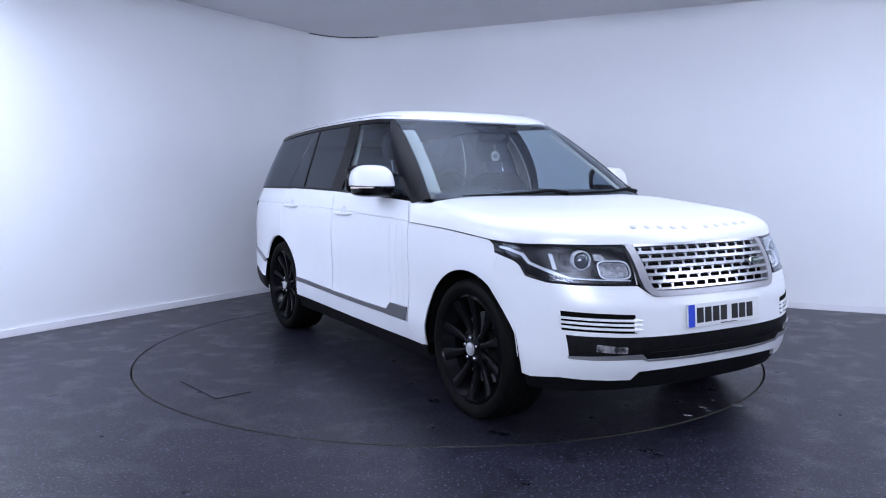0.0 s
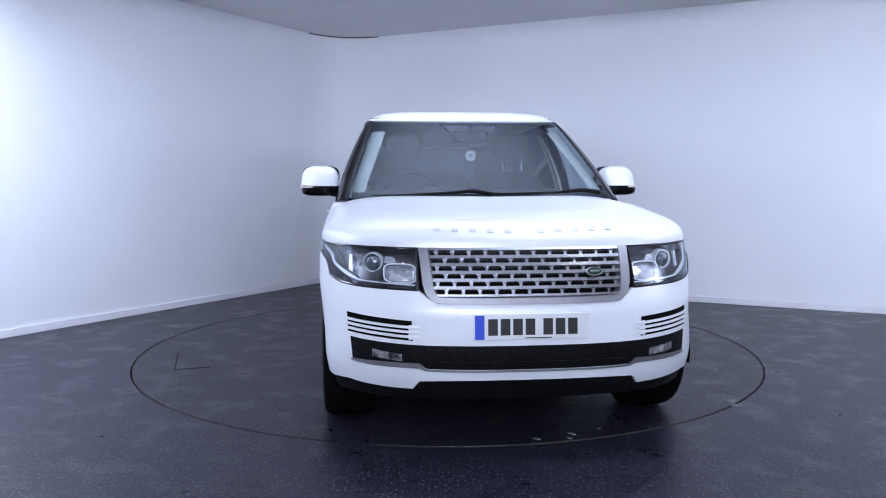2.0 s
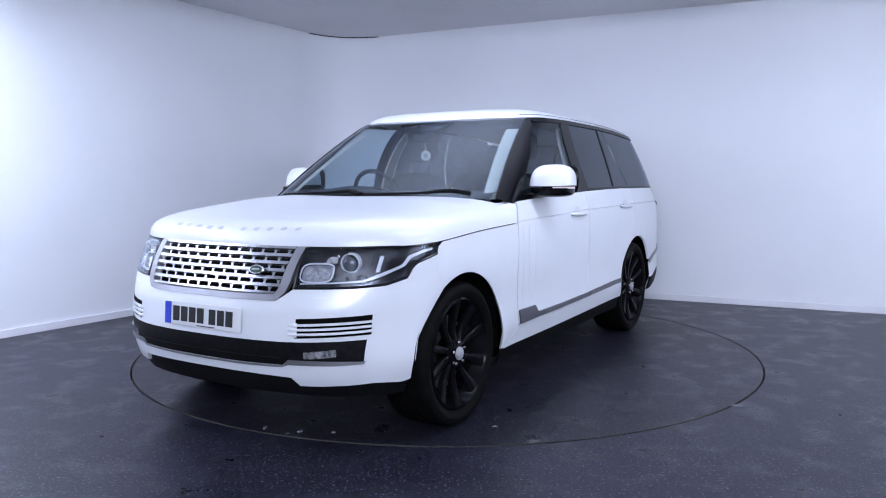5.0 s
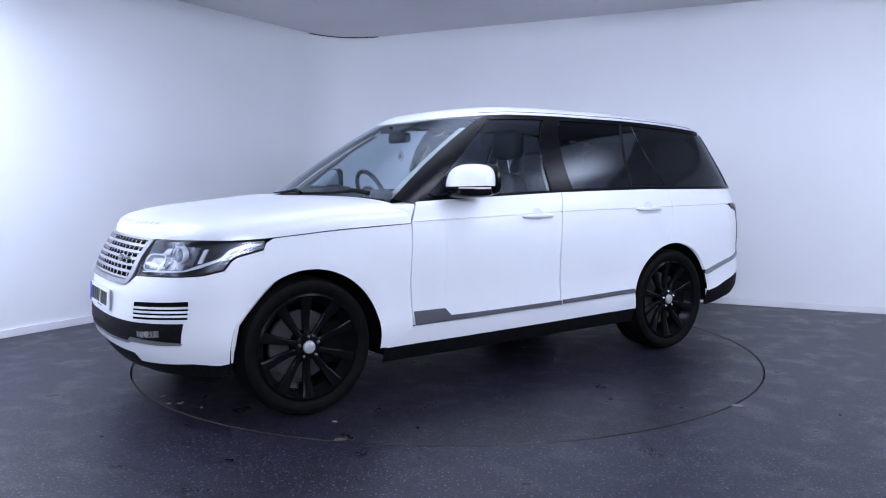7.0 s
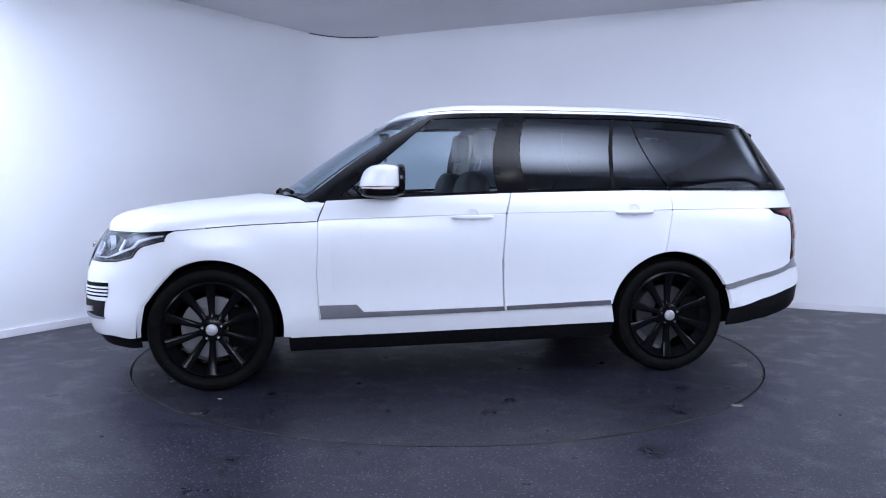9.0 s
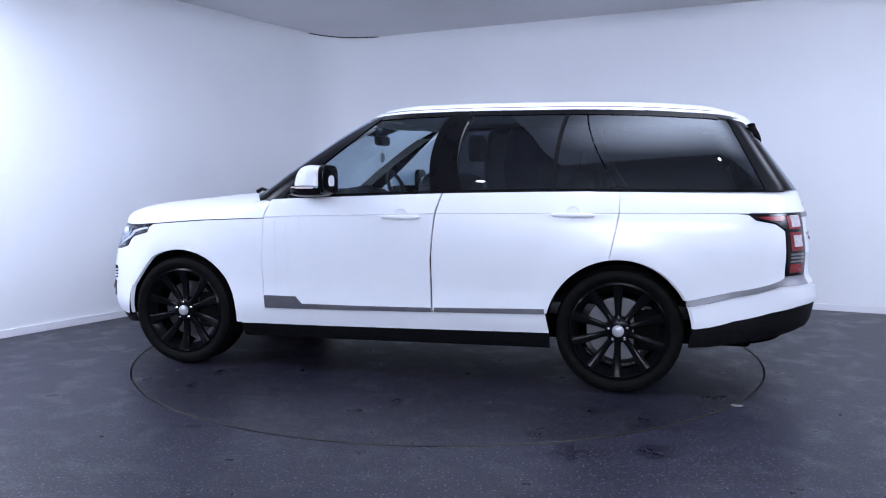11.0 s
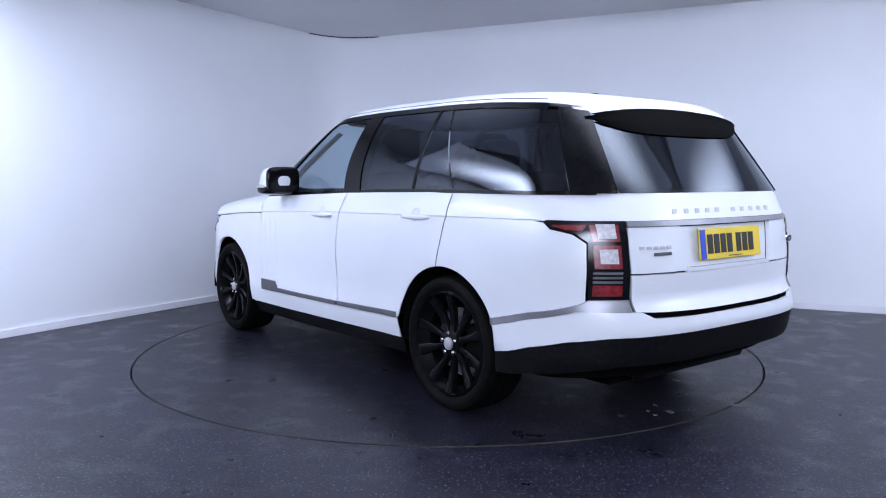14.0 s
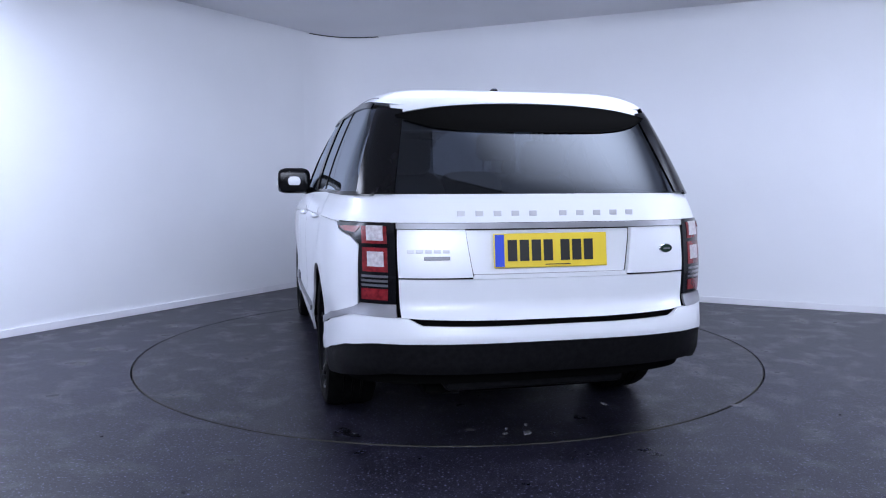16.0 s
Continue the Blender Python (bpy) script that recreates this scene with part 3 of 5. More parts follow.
def whole(name, make, material, label="", wrap_end=False):
    """One panel across the car's middle."""
    bm = bmesh.new()
    make(bm)
    bmesh.ops.remove_doubles(bm, verts=bm.verts, dist=1e-5)
    bmesh.ops.delete(bm, geom=[f for f in bm.faces if all(abs(v.co.y) < 2e-3 for v in f.verts)], context="FACES")
    for v in bm.verts:
        if abs(v.co.y) < 2e-3:
            v.co.y = 0.0
    mirror(bm)
    bmesh.ops.remove_doubles(bm, verts=bm.verts, dist=1e-4)
    tidy(bm)
    return part(name, bm, material, car, label)


def bumper_rear_black(bm):
    a = lx((-1.87, 0.30), (-2.1, 0.335), (-2.3, 0.37), (-2.45, 0.40)) + [(LOW.yr(y, z), z) for y, z in [(0.74, 0.41), (0.6, 0.41), (0.4, 0.408), (0.2, 0.407), (0.0, 0.407)]]
    b = lx((-1.892, 0.411), (-2.1, 0.464), (-2.3, 0.514), (-2.45, 0.541)) + [(LOW.yr(y, z), z) for y, z in [(0.78, 0.546), (0.66, 0.549), (0.45, 0.551), (0.2, 0.552), (0.0, 0.552)]]
    sheet(bm, LOW, a, b, 4, 6, off=0.0)


def skid_front(bm):
    b = [(LOW.yf(y, z), z) for y, z in [(0.0, 0.385), (0.3, 0.385), (0.5, 0.38), (0.53, 0.345), (0.74, 0.355), (0.84, 0.365)]] + lx((1.93, 0.347), (1.89, 0.345))
    a = [(LOW.yf(y, z), z) for y, z in [(0.0, 0.262), (0.3, 0.262), (0.5, 0.262), (0.56, 0.258), (0.7, 0.255), (0.78, 0.255)]] + lx((1.93, 0.255), (1.89, 0.262))
    sheet(bm, LOW, a, b, 5, 5, off=-0.015)


HOOD_TOP = [(2.175, 0.955), (2.16, 0.985), (2.13, 1.015), (2.09, 1.04), (2.04, 1.06), (1.9, 1.088), (1.78, 1.105), (1.42, 1.142), (1.256, 1.16), (0.8, 1.178)][::-1]


def hood(bm):
    """Clamshell bonnet: rounded edge and a flat, slightly crowned top."""
    prof = HOOD_TOP
    edge = []
    for y in np.linspace(0.0, 0.86, 22):
        z = 0.955 + 0.008 * (y / 0.86) ** 2
        edge.append((LOW.yf(y, z), z))
    for x in np.linspace(LOW.raw(*edge[-1]).x - 0.03, 0.832, 26):
        z = waist(x) + 0.003
        edge.append((LOW.x(x, z), z))
    pts = [LOW.raw(u, z) for u, z in edge]
    rows = [[] for _ in range(25)]
    for i, b in enumerate(pts):
        xc = 1.62 if b.x > 1.62 else 1.22 + (1.62 - 1.22) * (b.x - 0.832) / (1.62 - 0.832)
        wgt = 0 if b.x > 1.62 else 1 - (b.x - 0.832) / (1.62 - 0.832)
        for j in range(25):
            t = math.sin(HP * j / 24)
            x = xc + (b.x - xc) * t
            y = b.y * t
            x += wgt * (xc - 0.832) * (t - t ** 2.2) * 0.6
            # half width of the edge outline here
            zz = 0.97
            f, xf = 1.55, interp(XF_LOW, 0.958)
            if x > f:
                q = min(1.0, (x - f) / (xf - f))
                yh = interp(W_LOW, zz) * max(1e-6, 1 - q ** NOSE_N) ** (1 / NOSE_N)
            else:
                yh = interp(W_LOW, zz)
            yh = max(yh - 0.012, 1e-4)
            s = min(1.0, abs(y) / yh)
            top = interp(prof, x) + 0.008
            z = b.z + (top - b.z) * (1 - s ** 4.2) ** (1 / 2.6)
            rows[j].append(Vector((x, y, z if j < 24 else b.z)))
    quilt(bm, rows, 0)
    # corner beside the windscreen pillar
    cor = []
    for x in np.linspace(0.83, 0.92, 6):
        k = (x - 0.83) / 0.09
        inn = -0.004 - 0.03 * k ** 2
        def lean(z):
            return x - 0.053 * (1 - k) * max(0.0, (z - 1.02) / 0.12) ** 1.4
        col = [LOW.at(LOW.x(lean(z), z), z, inn) for z in np.linspace(waist(x) + 0.004, 1.105, 6)]
        y1 = col[-1].y
        col += [Vector((lean(1.122), y1 - 0.012, 1.122 - 0.01 * k)), Vector((lean(1.132), y1 - 0.03, 1.134 - 0.012 * k)), Vector((lean(1.138), y1 - 0.08, 1.142 - 0.016 * k))]
        cor.append(col)
    quilt(bm, cor)
    quilt(bm, [cor[0], [p + Vector((0, -0.02, 0)) for p in cor[0]]])
    # turned-down border
    quilt(bm, [rows[24], [p + centre_pull(p) * 0.02 for p in rows[24]]])
    last = [r[-1] for r in rows]
    quilt(bm, [last, [p - Vector((0, 0, 0.02)) for p in last]])


HOOD_REAR = [(1.22 - 0.4 * t ** 1.6, 0.9 * t) for t in (0, 0.15, 0.3, 0.45, 0.6, 0.75, 0.88, 0.98)]


def cowl(bm):
    rows = [[], [], []]
    for x, y in HOOD_REAR[:7]:
        zb = 1.185 - 0.035 * (y / 0.9) ** 2
        u = TOP.yf(min(y, 0.86), zb)
        p = TOP.raw(u, zb)
        hz = 1.158 - 0.065 * (y / 0.9) ** 4
        rows[0].append(Vector((x + 0.03, y, hz - 0.02)))
        rows[1].append(Vector((x - 0.01, y, hz - 0.006)))
        rows[2].append(p + Vector((-0.02, 0, -0.004)))
    quilt(bm, rows)


def ztop(x):
    return interp(Z_TOP, x)


def top_line(n=60):
    """The glasshouse's upper edge from the middle of the windscreen to the middle of the tail."""
    res = []
    for i in range(n + 1):
        u = TOP.end() * i / n
        z = 1.68
        for _ in range(5):
            z = ztop(TOP.raw(u, z).x)
        res.append((u, z))
    return res


def roof(bm):
    line = [TOP.raw(u, z) for u, z in top_line(80)]
    rows = [[] for _ in range(15)]
    for p in line:
        c = Vector((max(-1.7, min(-0.3, p.x)), 0, 0))
        for j in range(15):
            t = math.sin(HP * j / 14)
            x, y = c.x + (p.x - c.x) * t, p.y * t
            z = p.z * t ** 4 + ztop(x) * (1 - t ** 4) + 0.074 * (1 - t ** 8)
            if j == 14:
                z = p.z + 0.004
            rows[j].append(Vector((x, y, z)))
    quilt(bm, rows)
    quilt(bm, [rows[14], [p + Vector((-p.x * 0.01, -p.y * 0.04, -0.012)) for p in rows[14]]])


def roof_seam(bm):
    """Thin joint that runs along the roof beside its outer edge."""
    line, t = [], 0.955
    for u, z in top_line(80):
        p = TOP.raw(u, z)
        if -2.0 < p.x < 0.12 and p.y > 0.5:
            cx = max(-1.7, min(-0.3, p.x))
            x = cx + (p.x - cx) * t
            line.append(Vector((x, p.y * t, p.z * t ** 4 + ztop(x) * (1 - t ** 4) + 0.074 * (1 - t ** 8) + 0.0005)))
    tube(bm, line, 0.0028, 6)


def pane(bm, low, high, n=5, m=6, off=-0.004, rim=0.004):
    sheet(bm, TOP, tx(*low), tx(*high), n, m, off, rim)


def build_body():
    both("wing", wing, M_PAINT)
    fd = both("door", door_front, M_PAINT)
    rd = both("door", door_rear, M_PAINT)
    both("rear_quarter", quarter, M_PAINT)
    both("sill", sill, M_PAINT)
    both("sill_cladding", sill_black, M_PLASTIC, label="matt black plastic lower sill")
    both("door_trim", trim_strip, M_TRIM, fd, "satin grey trim strip")
    both("door_trim", trim_strip_rear, M_TRIM, rd, "satin grey trim strip")
    whole("front_bumper", bumper_front, M_PAINT)
    whole("rear_bumper", bumper_rear, M_PAINT)
    whole("rear_bumper_skirt", bumper_rear_black, M_PLASTIC, "matt black lower bumper")
    whole("front_skirt", skid_front, M_PLASTIC, "matt black lower front skirt")
    whole("bonnet", hood, M_PAINT)
    whole("cowl", cowl, M_PLASTIC, "black plastic panel under the windscreen")
    whole("roof", roof, M_PAINT)
    both("roof_seam", roof_seam, M_TRIM, label="thin grey joint along the roof")
    return fd, rd


build_lights()
doors_front, doors_rear = build_body()


def windscreen(bm):
    n = 14
    low, high = [], []
    for i in range(n + 1):
        t = i / n
        zb, zt = 1.185 - 0.035 * t ** 2, None
        y = 0.868 * t
        low.append((TOP.yf(y, zb), zb))
        z = 1.67
        yt = 0.692 * t
        for _ in range(5):
            p = TOP.raw(TOP.yf(yt, z), z)
            z = ztop(p.x) - 0.004
        high.append((TOP.yf(yt, z), z))
    sheet(bm, TOP, low, high, 2, 16, -0.002, 0.0)


def a_post(bm):
    pin, pout = [], []
    for i in range(13):
        t = i / 12
        zi = 1.155 + (1.672 - 1.155) * t
        zo = 1.118 + (1.682 - 1.118) * t
        pin.append((TOP.yf(0.842 + (0.668 - 0.842) * t, zi), zi))
        pout.append((TOP.x(0.75 + (0.06 - 0.75) * t, zo), zo))
    sheet(bm, TOP, pin, pout, 1, 6, 0.004, 0.02)


def b_post(bm):
    pane(bm, [(-0.305, 1.188), (-0.40, 1.19), (-0.50, 1.192)], [(-0.41, 1.695), (-0.48, 1.695), (-0.55, 1.695)], 4, 10, 0.002, 0.02)


def top_rail(bm):
    xs = list(np.linspace(0.08, -2.0, 14))
    pane(bm, [(x, ztop(x) - 0.028) for x in xs], [(x, ztop(x) - 0.001) for x in xs], 2, 2, 0.003, 0.02)


def waist_rail(bm):
    xs = list(np.linspace(0.74, -2.36, 14))
    pane(bm, [(x, 1.142 + 0.052 * min(1, (0.74 - x) / 1.6)) for x in xs], [(x, 1.165 + 0.047 * min(1, (0.74 - x) / 1.6)) for x in xs], 2, 2, 0.004, 0.02)


def glass_front(bm):
    xb, xt = np.linspace(0.69, -0.315, 8), np.linspace(0.05, -0.42, 8)
    pane(bm, [(x, 1.16 + 0.03 * (0.69 - x)) for x in xb], [(x, ztop(x) - 0.026) for x in xt], 3, 12)


def glass_rear(bm):
    pane(bm, [(-0.49, 1.205), (-0.8, 1.208), (-1.065, 1.21)], [(-0.54, 1.674), (-0.8, 1.674), (-1.128, 1.67)], 5, 12)


def glass_quarter_light(bm):
    pane(bm, [(-1.08, 1.21), (-1.25, 1.21), (-1.448, 1.21)], [(-1.143, 1.67), (-1.2, 1.67), (-1.245, 1.668)], 5, 12)


def glass_bar(bm):
    pane(bm, [(-1.062, 1.20), (-1.083, 1.20)], [(-1.125, 1.675), (-1.146, 1.675)], 2, 10, 0.0, 0.01)


def glass_quarter(bm):
    xb, xt = np.linspace(-1.458, -2.27, 9), np.linspace(-1.255, -2.05, 9)
    pane(bm, [(x, 1.21) for x in xb], [(x, ztop(x) - 0.026) for x in xt], 3, 12)


def d_post(bm):
    n = 10
    a, b = [], []
    for i in range(n + 1):
        t = i / n
        z = 1.203 + (1.60 - 1.203) * t
        xa = -2.26 + (-2.05 + 2.26) * t
        a.append((TOP.x(xa, z + 0.02 * t), z + 0.02 * t))
        b.append((TOP.yr(0.690 + (0.60 - 0.690) * t, z), z))
    sheet(bm, TOP, a, b, 1, 8, 0.002, 0.01)


def rear_glass(bm):
    n = 10
    a, b = [], []
    for i in range(n + 1):
        t = i / n
        a.append((TOP.yr(0.683 * (1 - t), 1.206), 1.206))
        b.append((TOP.yr(0.60 * (1 - t), 1.615), 1.615))
    sheet(bm, TOP, a, b, 2, 12, -0.004, 0.0)


SP_W = 0.65


def spoiler(bm):
    """Roof spoiler over the tail glass: a white lip that curves down at its ends."""
    rows = []
    ys = np.linspace(0, SP_W, 18)
    for k in range(6):
        r = []
        for y in ys:
            q = y / SP_W
            e = q ** 5
            zz = 1.66
            xr = TOP.raw(TOP.yr(min(y, 0.66), zz), zz).x
            x = xr + [0.10, 0.02, -0.045, -0.075, -0.078, -0.05][k] + 0.02 * e
            z = [1.705, 1.692, 1.668, 1.644, 1.632, 1.628][k] - [0.022, 0.028, 0.036, 0.04, 0.04, 0.04][k] * q ** 2 - [0.0, 0.004, 0.012, 0.016, 0.016, 0.014][k] * e
            r.append(Vector((x, y, z)))
        rows.append(r)
    quilt(bm, rows)


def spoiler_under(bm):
    """Sheet under the lip, black for the recess's shade, pointed at its ends."""
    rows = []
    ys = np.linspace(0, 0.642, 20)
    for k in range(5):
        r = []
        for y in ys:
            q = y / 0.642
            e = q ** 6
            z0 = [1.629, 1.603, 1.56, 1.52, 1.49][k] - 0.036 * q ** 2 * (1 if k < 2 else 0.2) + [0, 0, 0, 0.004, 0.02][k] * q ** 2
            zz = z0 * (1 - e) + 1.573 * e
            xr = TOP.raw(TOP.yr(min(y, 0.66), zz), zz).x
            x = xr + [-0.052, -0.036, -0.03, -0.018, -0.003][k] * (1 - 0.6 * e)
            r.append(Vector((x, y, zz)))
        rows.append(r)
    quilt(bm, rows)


def build_glass():
    whole("windscreen", windscreen, M_CLEAR, "clear curved windscreen")
    both("pillar", a_post, M_SATIN, label="gloss black windscreen pillar")
    both("pillar", b_post, M_SATIN, label="gloss black door pillar")
    both("window_rail", top_rail, M_SATIN, label="black rail over the side windows")
    both("window_rail", waist_rail, M_SATIN, label="black rail under the side windows")
    both("window", glass_front, M_CLEAR, doors_front, "clear side window")
    both("window", glass_rear, M_TINT, doors_rear, "dark privacy glass")
    both("window", glass_quarter_light, M_TINT, doors_rear, "dark privacy glass")
    both("window_bar", glass_bar, M_PLASTIC, doors_rear)
    both("rear_side_window", glass_quarter, M_TINT, label="dark privacy glass")
    both("pillar", d_post, M_SATIN, label="gloss black rear pillar")
    whole("rear_window", rear_glass, M_TINT, "dark tinted tailgate glass")
    whole("spoiler", spoiler, M_PAINT, "white roof spoiler")
    whole("spoiler_underside", spoiler_under, M_DARK, "spoiler underside, black as the shade of a recess")


build_glass()


# ---- tail ----
def ry(*pts):
    return [(LOW.yr(y, z), z) for y, z in pts]


def tailgate_upper(bm):
    ys = (0.694, 0.6, 0.4, 0.2, 0.0)
    sheet(bm, LOW, ry(*[(y, 1.078) for y in ys]), ry(*[(y, 1.203) for y in ys]), 4, 5, 0.0)


def tailgate_lower(bm):
    ys = (0.694, 0.6, 0.4, 0.2, 0.0)
    sheet(bm, LOW, ry((0.685, 0.665), (0.6, 0.66), (0.4, 0.655), (0.2, 0.652), (0, 0.652)), ry(*[(y, 0.83) for y in ys]), 4, 6, 0.0)
    sheet(bm, LOW, ry((0.694, 0.838), (0.6, 0.838), (0.48, 0.838), (0.37, 0.84)), ry((0.694, 1.048), (0.6, 1.048), (0.48, 1.048), (0.40, 1.048)), 4, 6, 0.0)
    sheet(bm, LOW, ry((0.365, 0.852), (0.2, 0.852), (0.0, 0.852)), ry((0.395, 1.048), (0.2, 1.048), (0.0, 1.048)), 4, 6, -0.022, 0.0)
    sheet(bm, LOW, ry((0.37, 0.832), (0.2, 0.832), (0.0, 0.832)), ry((0.365, 0.85), (0.2, 0.85), (0.0, 0.85)), 4, 2, 0.0)


def tail_strip(bm):
    ys = (0.697, 0.6, 0.4, 0.2, 0.0)
    sheet(bm, LOW, ry(*[(y, 1.05) for y in ys]), ry(*[(y, 1.074) for y in ys]), 4, 2, 0.008, 0.01)


def tail_lamp(bm):
    low = lx((-2.17, 1.072), (-2.21, 1.042), (-2.32, 1.02), (-2.372, 0.98), (-2.382, 0.85), (-2.382, 0.722))
    high = ry((0.79, 1.076), (0.75, 1.076), (0.703, 1.076), (0.703, 1.0), (0.703, 0.85), (0.703, 0.722))
    sheet(bm, LOW, low, high, 4, 8, 0.006, 0.02)


def tail_trim(bm):
    a = lx((-1.855, 0.540), (-1.93, 0.559), (-2.02, 0.582), (-2.1, 0.602), (-2.34, 0.662), (-2.42, 0.664)) + ry((0.78, 0.662), (0.703, 0.662))
    b = lx((-1.845, 0.573), (-1.93, 0.592), (-2.02, 0.615), (-2.1, 0.635), (-2.355, 0.697), (-2.384, 0.718)) + ry((0.79, 0.718), (0.703, 0.718))
    sheet(bm, LOW, a, b, 4, 3, 0.008, 0.012)


def build_tail():
    whole("tailgate", tailgate_upper, M_PAINT)
    whole("tailgate_panel", tailgate_lower, M_PAINT)
    whole("tailgate_strip", tail_strip, M_SILVER, "bright trim strip across the tailgate")
    lamps = both("tail_lamp", tail_lamp, M_GLOSS, label="dark tail lamp housing")
    both("bumper_trim", tail_trim, M_SILVER, label="satin silver trim under the tail lamp")
    return lamps


tail_lamps = build_tail()


# ---- nose ----
def head_lamp_outline():
    low = [(LOW.yf(0.505, 0.775), 0.775), (LOW.yf(0.62, 0.778), 0.778), (LOW.yf(0.76, 0.782), 0.782), (LOW.yf(0.855, 0.79), 0.79)] + lx((1.905, 0.815), (1.875, 0.86), (1.84, 0.882), (1.71, 0.915))
    high = [(LOW.yf(0.50, 0.95), 0.95), (LOW.yf(0.62, 0.953), 0.953), (LOW.yf(0.74, 0.956), 0.956), (LOW.yf(0.81, 0.958), 0.958)] + lx((1.93, 0.957), (1.87, 0.958), (1.80, 0.96), (1.70, 0.963))
    return low, high


def head_bowl(bm):
    low, high = head_lamp_outline()
    sheet(bm, LOW, low, high, 4, 6, -0.05, 0.0)
    # side walls of the bowl
    for line in (low, high):
        pts = spread(line, 4)
        quilt(bm, [[LOW.at(u, z, -0.002) for u, z in pts], [LOW.at(u, z, -0.05) for u, z in pts]])
    for k in (0, -1):
        pts = spread([low[k], high[k]], 6)
        quilt(bm, [[LOW.at(u, z, -0.002) for u, z in pts], [LOW.at(u, z, -0.05) for u, z in pts]])


def head_glass(bm):
    low, high = head_lamp_outline()
    sheet(bm, LOW, low, high, 4, 6, 0.0, 0.0)


def grille_frame(bm):
    """Silver surround: down one side and along the bottom."""
    out = [(0.497, 0.952), (0.49, 0.90), (0.482, 0.80), (0.468, 0.755), (0.435, 0.722), (0.38, 0.714), (0.2, 0.712), (0.0, 0.712)]
    inn = [(0.452, 0.952), (0.447, 0.90), (0.436, 0.80), (0.43, 0.77), (0.415, 0.745), (0.38, 0.742), (0.2, 0.74), (0.0, 0.74)]
    sheet(bm, LOW, [(LOW.yf(y, z), z) for y, z in out], [(LOW.yf(y, z), z) for y, z in inn], 3, 3, 0.008, 0.04)


def grille_back(bm):
    ys = (0.0, 0.15, 0.3, 0.46)
    sheet(bm, LOW, [(LOW.yf(y, 0.735), 0.735) for y in ys], [(LOW.yf(y, 0.955), 0.955) for y in ys], 4, 5, -0.03, 0.0)


def lower_intake(bm):
    low = [(0.0, 0.425), (0.2, 0.425), (0.47, 0.428), (0.50, 0.453), (0.70, 0.45), (0.80, 0.446)]
    high = [(0.0, 0.533), (0.2, 0.533), (0.47, 0.534), (0.55, 0.535), (0.70, 0.54), (0.81, 0.546)]
    sheet(bm, LOW, [(LOW.yf(y, z), z) for y, z in low], [(LOW.yf(y, z), z) for y, z in high], 4, 5, 0.003, 0.006)


def intake_strip(bm):
    low = [(0.0, 0.415), (0.2, 0.415), (0.47, 0.418), (0.50, 0.430), (0.70, 0.430), (0.80, 0.436)]
    high = [(0.0, 0.423), (0.2, 0.423), (0.47, 0.426), (0.50, 0.453), (0.70, 0.450), (0.805, 0.447)]
    sheet(bm, LOW, [(LOW.yf(y, z), z) for y, z in low], [(LOW.yf(y, z), z) for y, z in high], 4, 3, 0.008, 0.012)


def vent_back(bm):
    sheet(bm, LOW, [(LOW.yf(y, z), z) for y, z in [(0.53, 0.552), (0.65, 0.558), (0.822, 0.568)]], [(LOW.yf(y, z), z) for y, z in [(0.535, 0.640), (0.65, 0.646), (0.825, 0.658)]], 4, 4, 0.003, 0.005)


def build_nose():
    bowls = both("headlamp", head_bowl, M_BOWL, label="clear headlamp with dark inside")
    both("lens", head_glass, M_LENS, bowls, "clear lamp cover")
    g = whole("grille_backing", grille_back, M_DARK)
    whole("grille_frame", grille_frame, M_SILVER, "silver grille surround")
    whole("lower_intake", lower_intake, M_PLASTIC, "black lower air intake")
    whole("intake_strip", intake_strip, M_SILVER, "silver strip under the intake")
    vents = both("bumper_vent", vent_back, M_DARK, label="black vent in the bumper corner")
    return bowls, g, vents


headlamps, grille, vents = build_nose()


# ---- under the skin ----
def build_inside():
    # added shell, black so that the panel gaps look shaded
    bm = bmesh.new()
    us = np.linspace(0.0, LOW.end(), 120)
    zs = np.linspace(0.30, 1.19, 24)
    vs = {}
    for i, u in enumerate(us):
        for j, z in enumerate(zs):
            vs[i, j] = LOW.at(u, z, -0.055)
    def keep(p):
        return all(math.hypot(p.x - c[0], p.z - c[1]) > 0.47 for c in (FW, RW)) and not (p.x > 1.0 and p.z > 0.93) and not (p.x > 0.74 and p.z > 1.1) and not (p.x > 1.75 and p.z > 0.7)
    grid = {}
    for (i, j), p in vs.items():
        if keep(p):
            grid[i, j] = bm.verts.new(p)
    for i in range(len(us) - 1):
        for j in range(len(zs) - 1):
            q = [(i, j), (i + 1, j), (i + 1, j + 1), (i, j + 1)]
            if all(k in grid for k in q):
                bm.faces.new([grid[k] for k in q])
    mirror(bm)
    part("inner_shell", bm, M_DARK, car, "black shell added behind the panels as gap shade")
    # wheel housings
    for cx, cz in (FW, RW):
        for s in (1, -1):
            bm = bmesh.new()
            rows = []
            for y in (0.93, 0.56):
                rows.append([Vector((cx + 0.43 * math.cos(a), s * y, cz + 0.43 * math.sin(a))) for a in np.linspace(radians(-6), radians(186), 28)])
            rows.append([Vector((cx + 0.02 * math.cos(a), s * 0.55, cz + 0.02 * math.sin(a))) for a in np.linspace(radians(-6), radians(186), 28)])
            quilt(bm, rows)
            part("wheel_housing", bm, M_DARK, car)
    bm = bmesh.new()
    box(bm, 1.9, 1.72, 0.12, pose(0, 0, 0.29), 0.03)
    box(bm, 4.3, 1.04, 0.14, pose(-0.1, 0, 0.30), 0.03)
    part("underbody", bm, M_DARK, car, "black underbody")


build_inside()


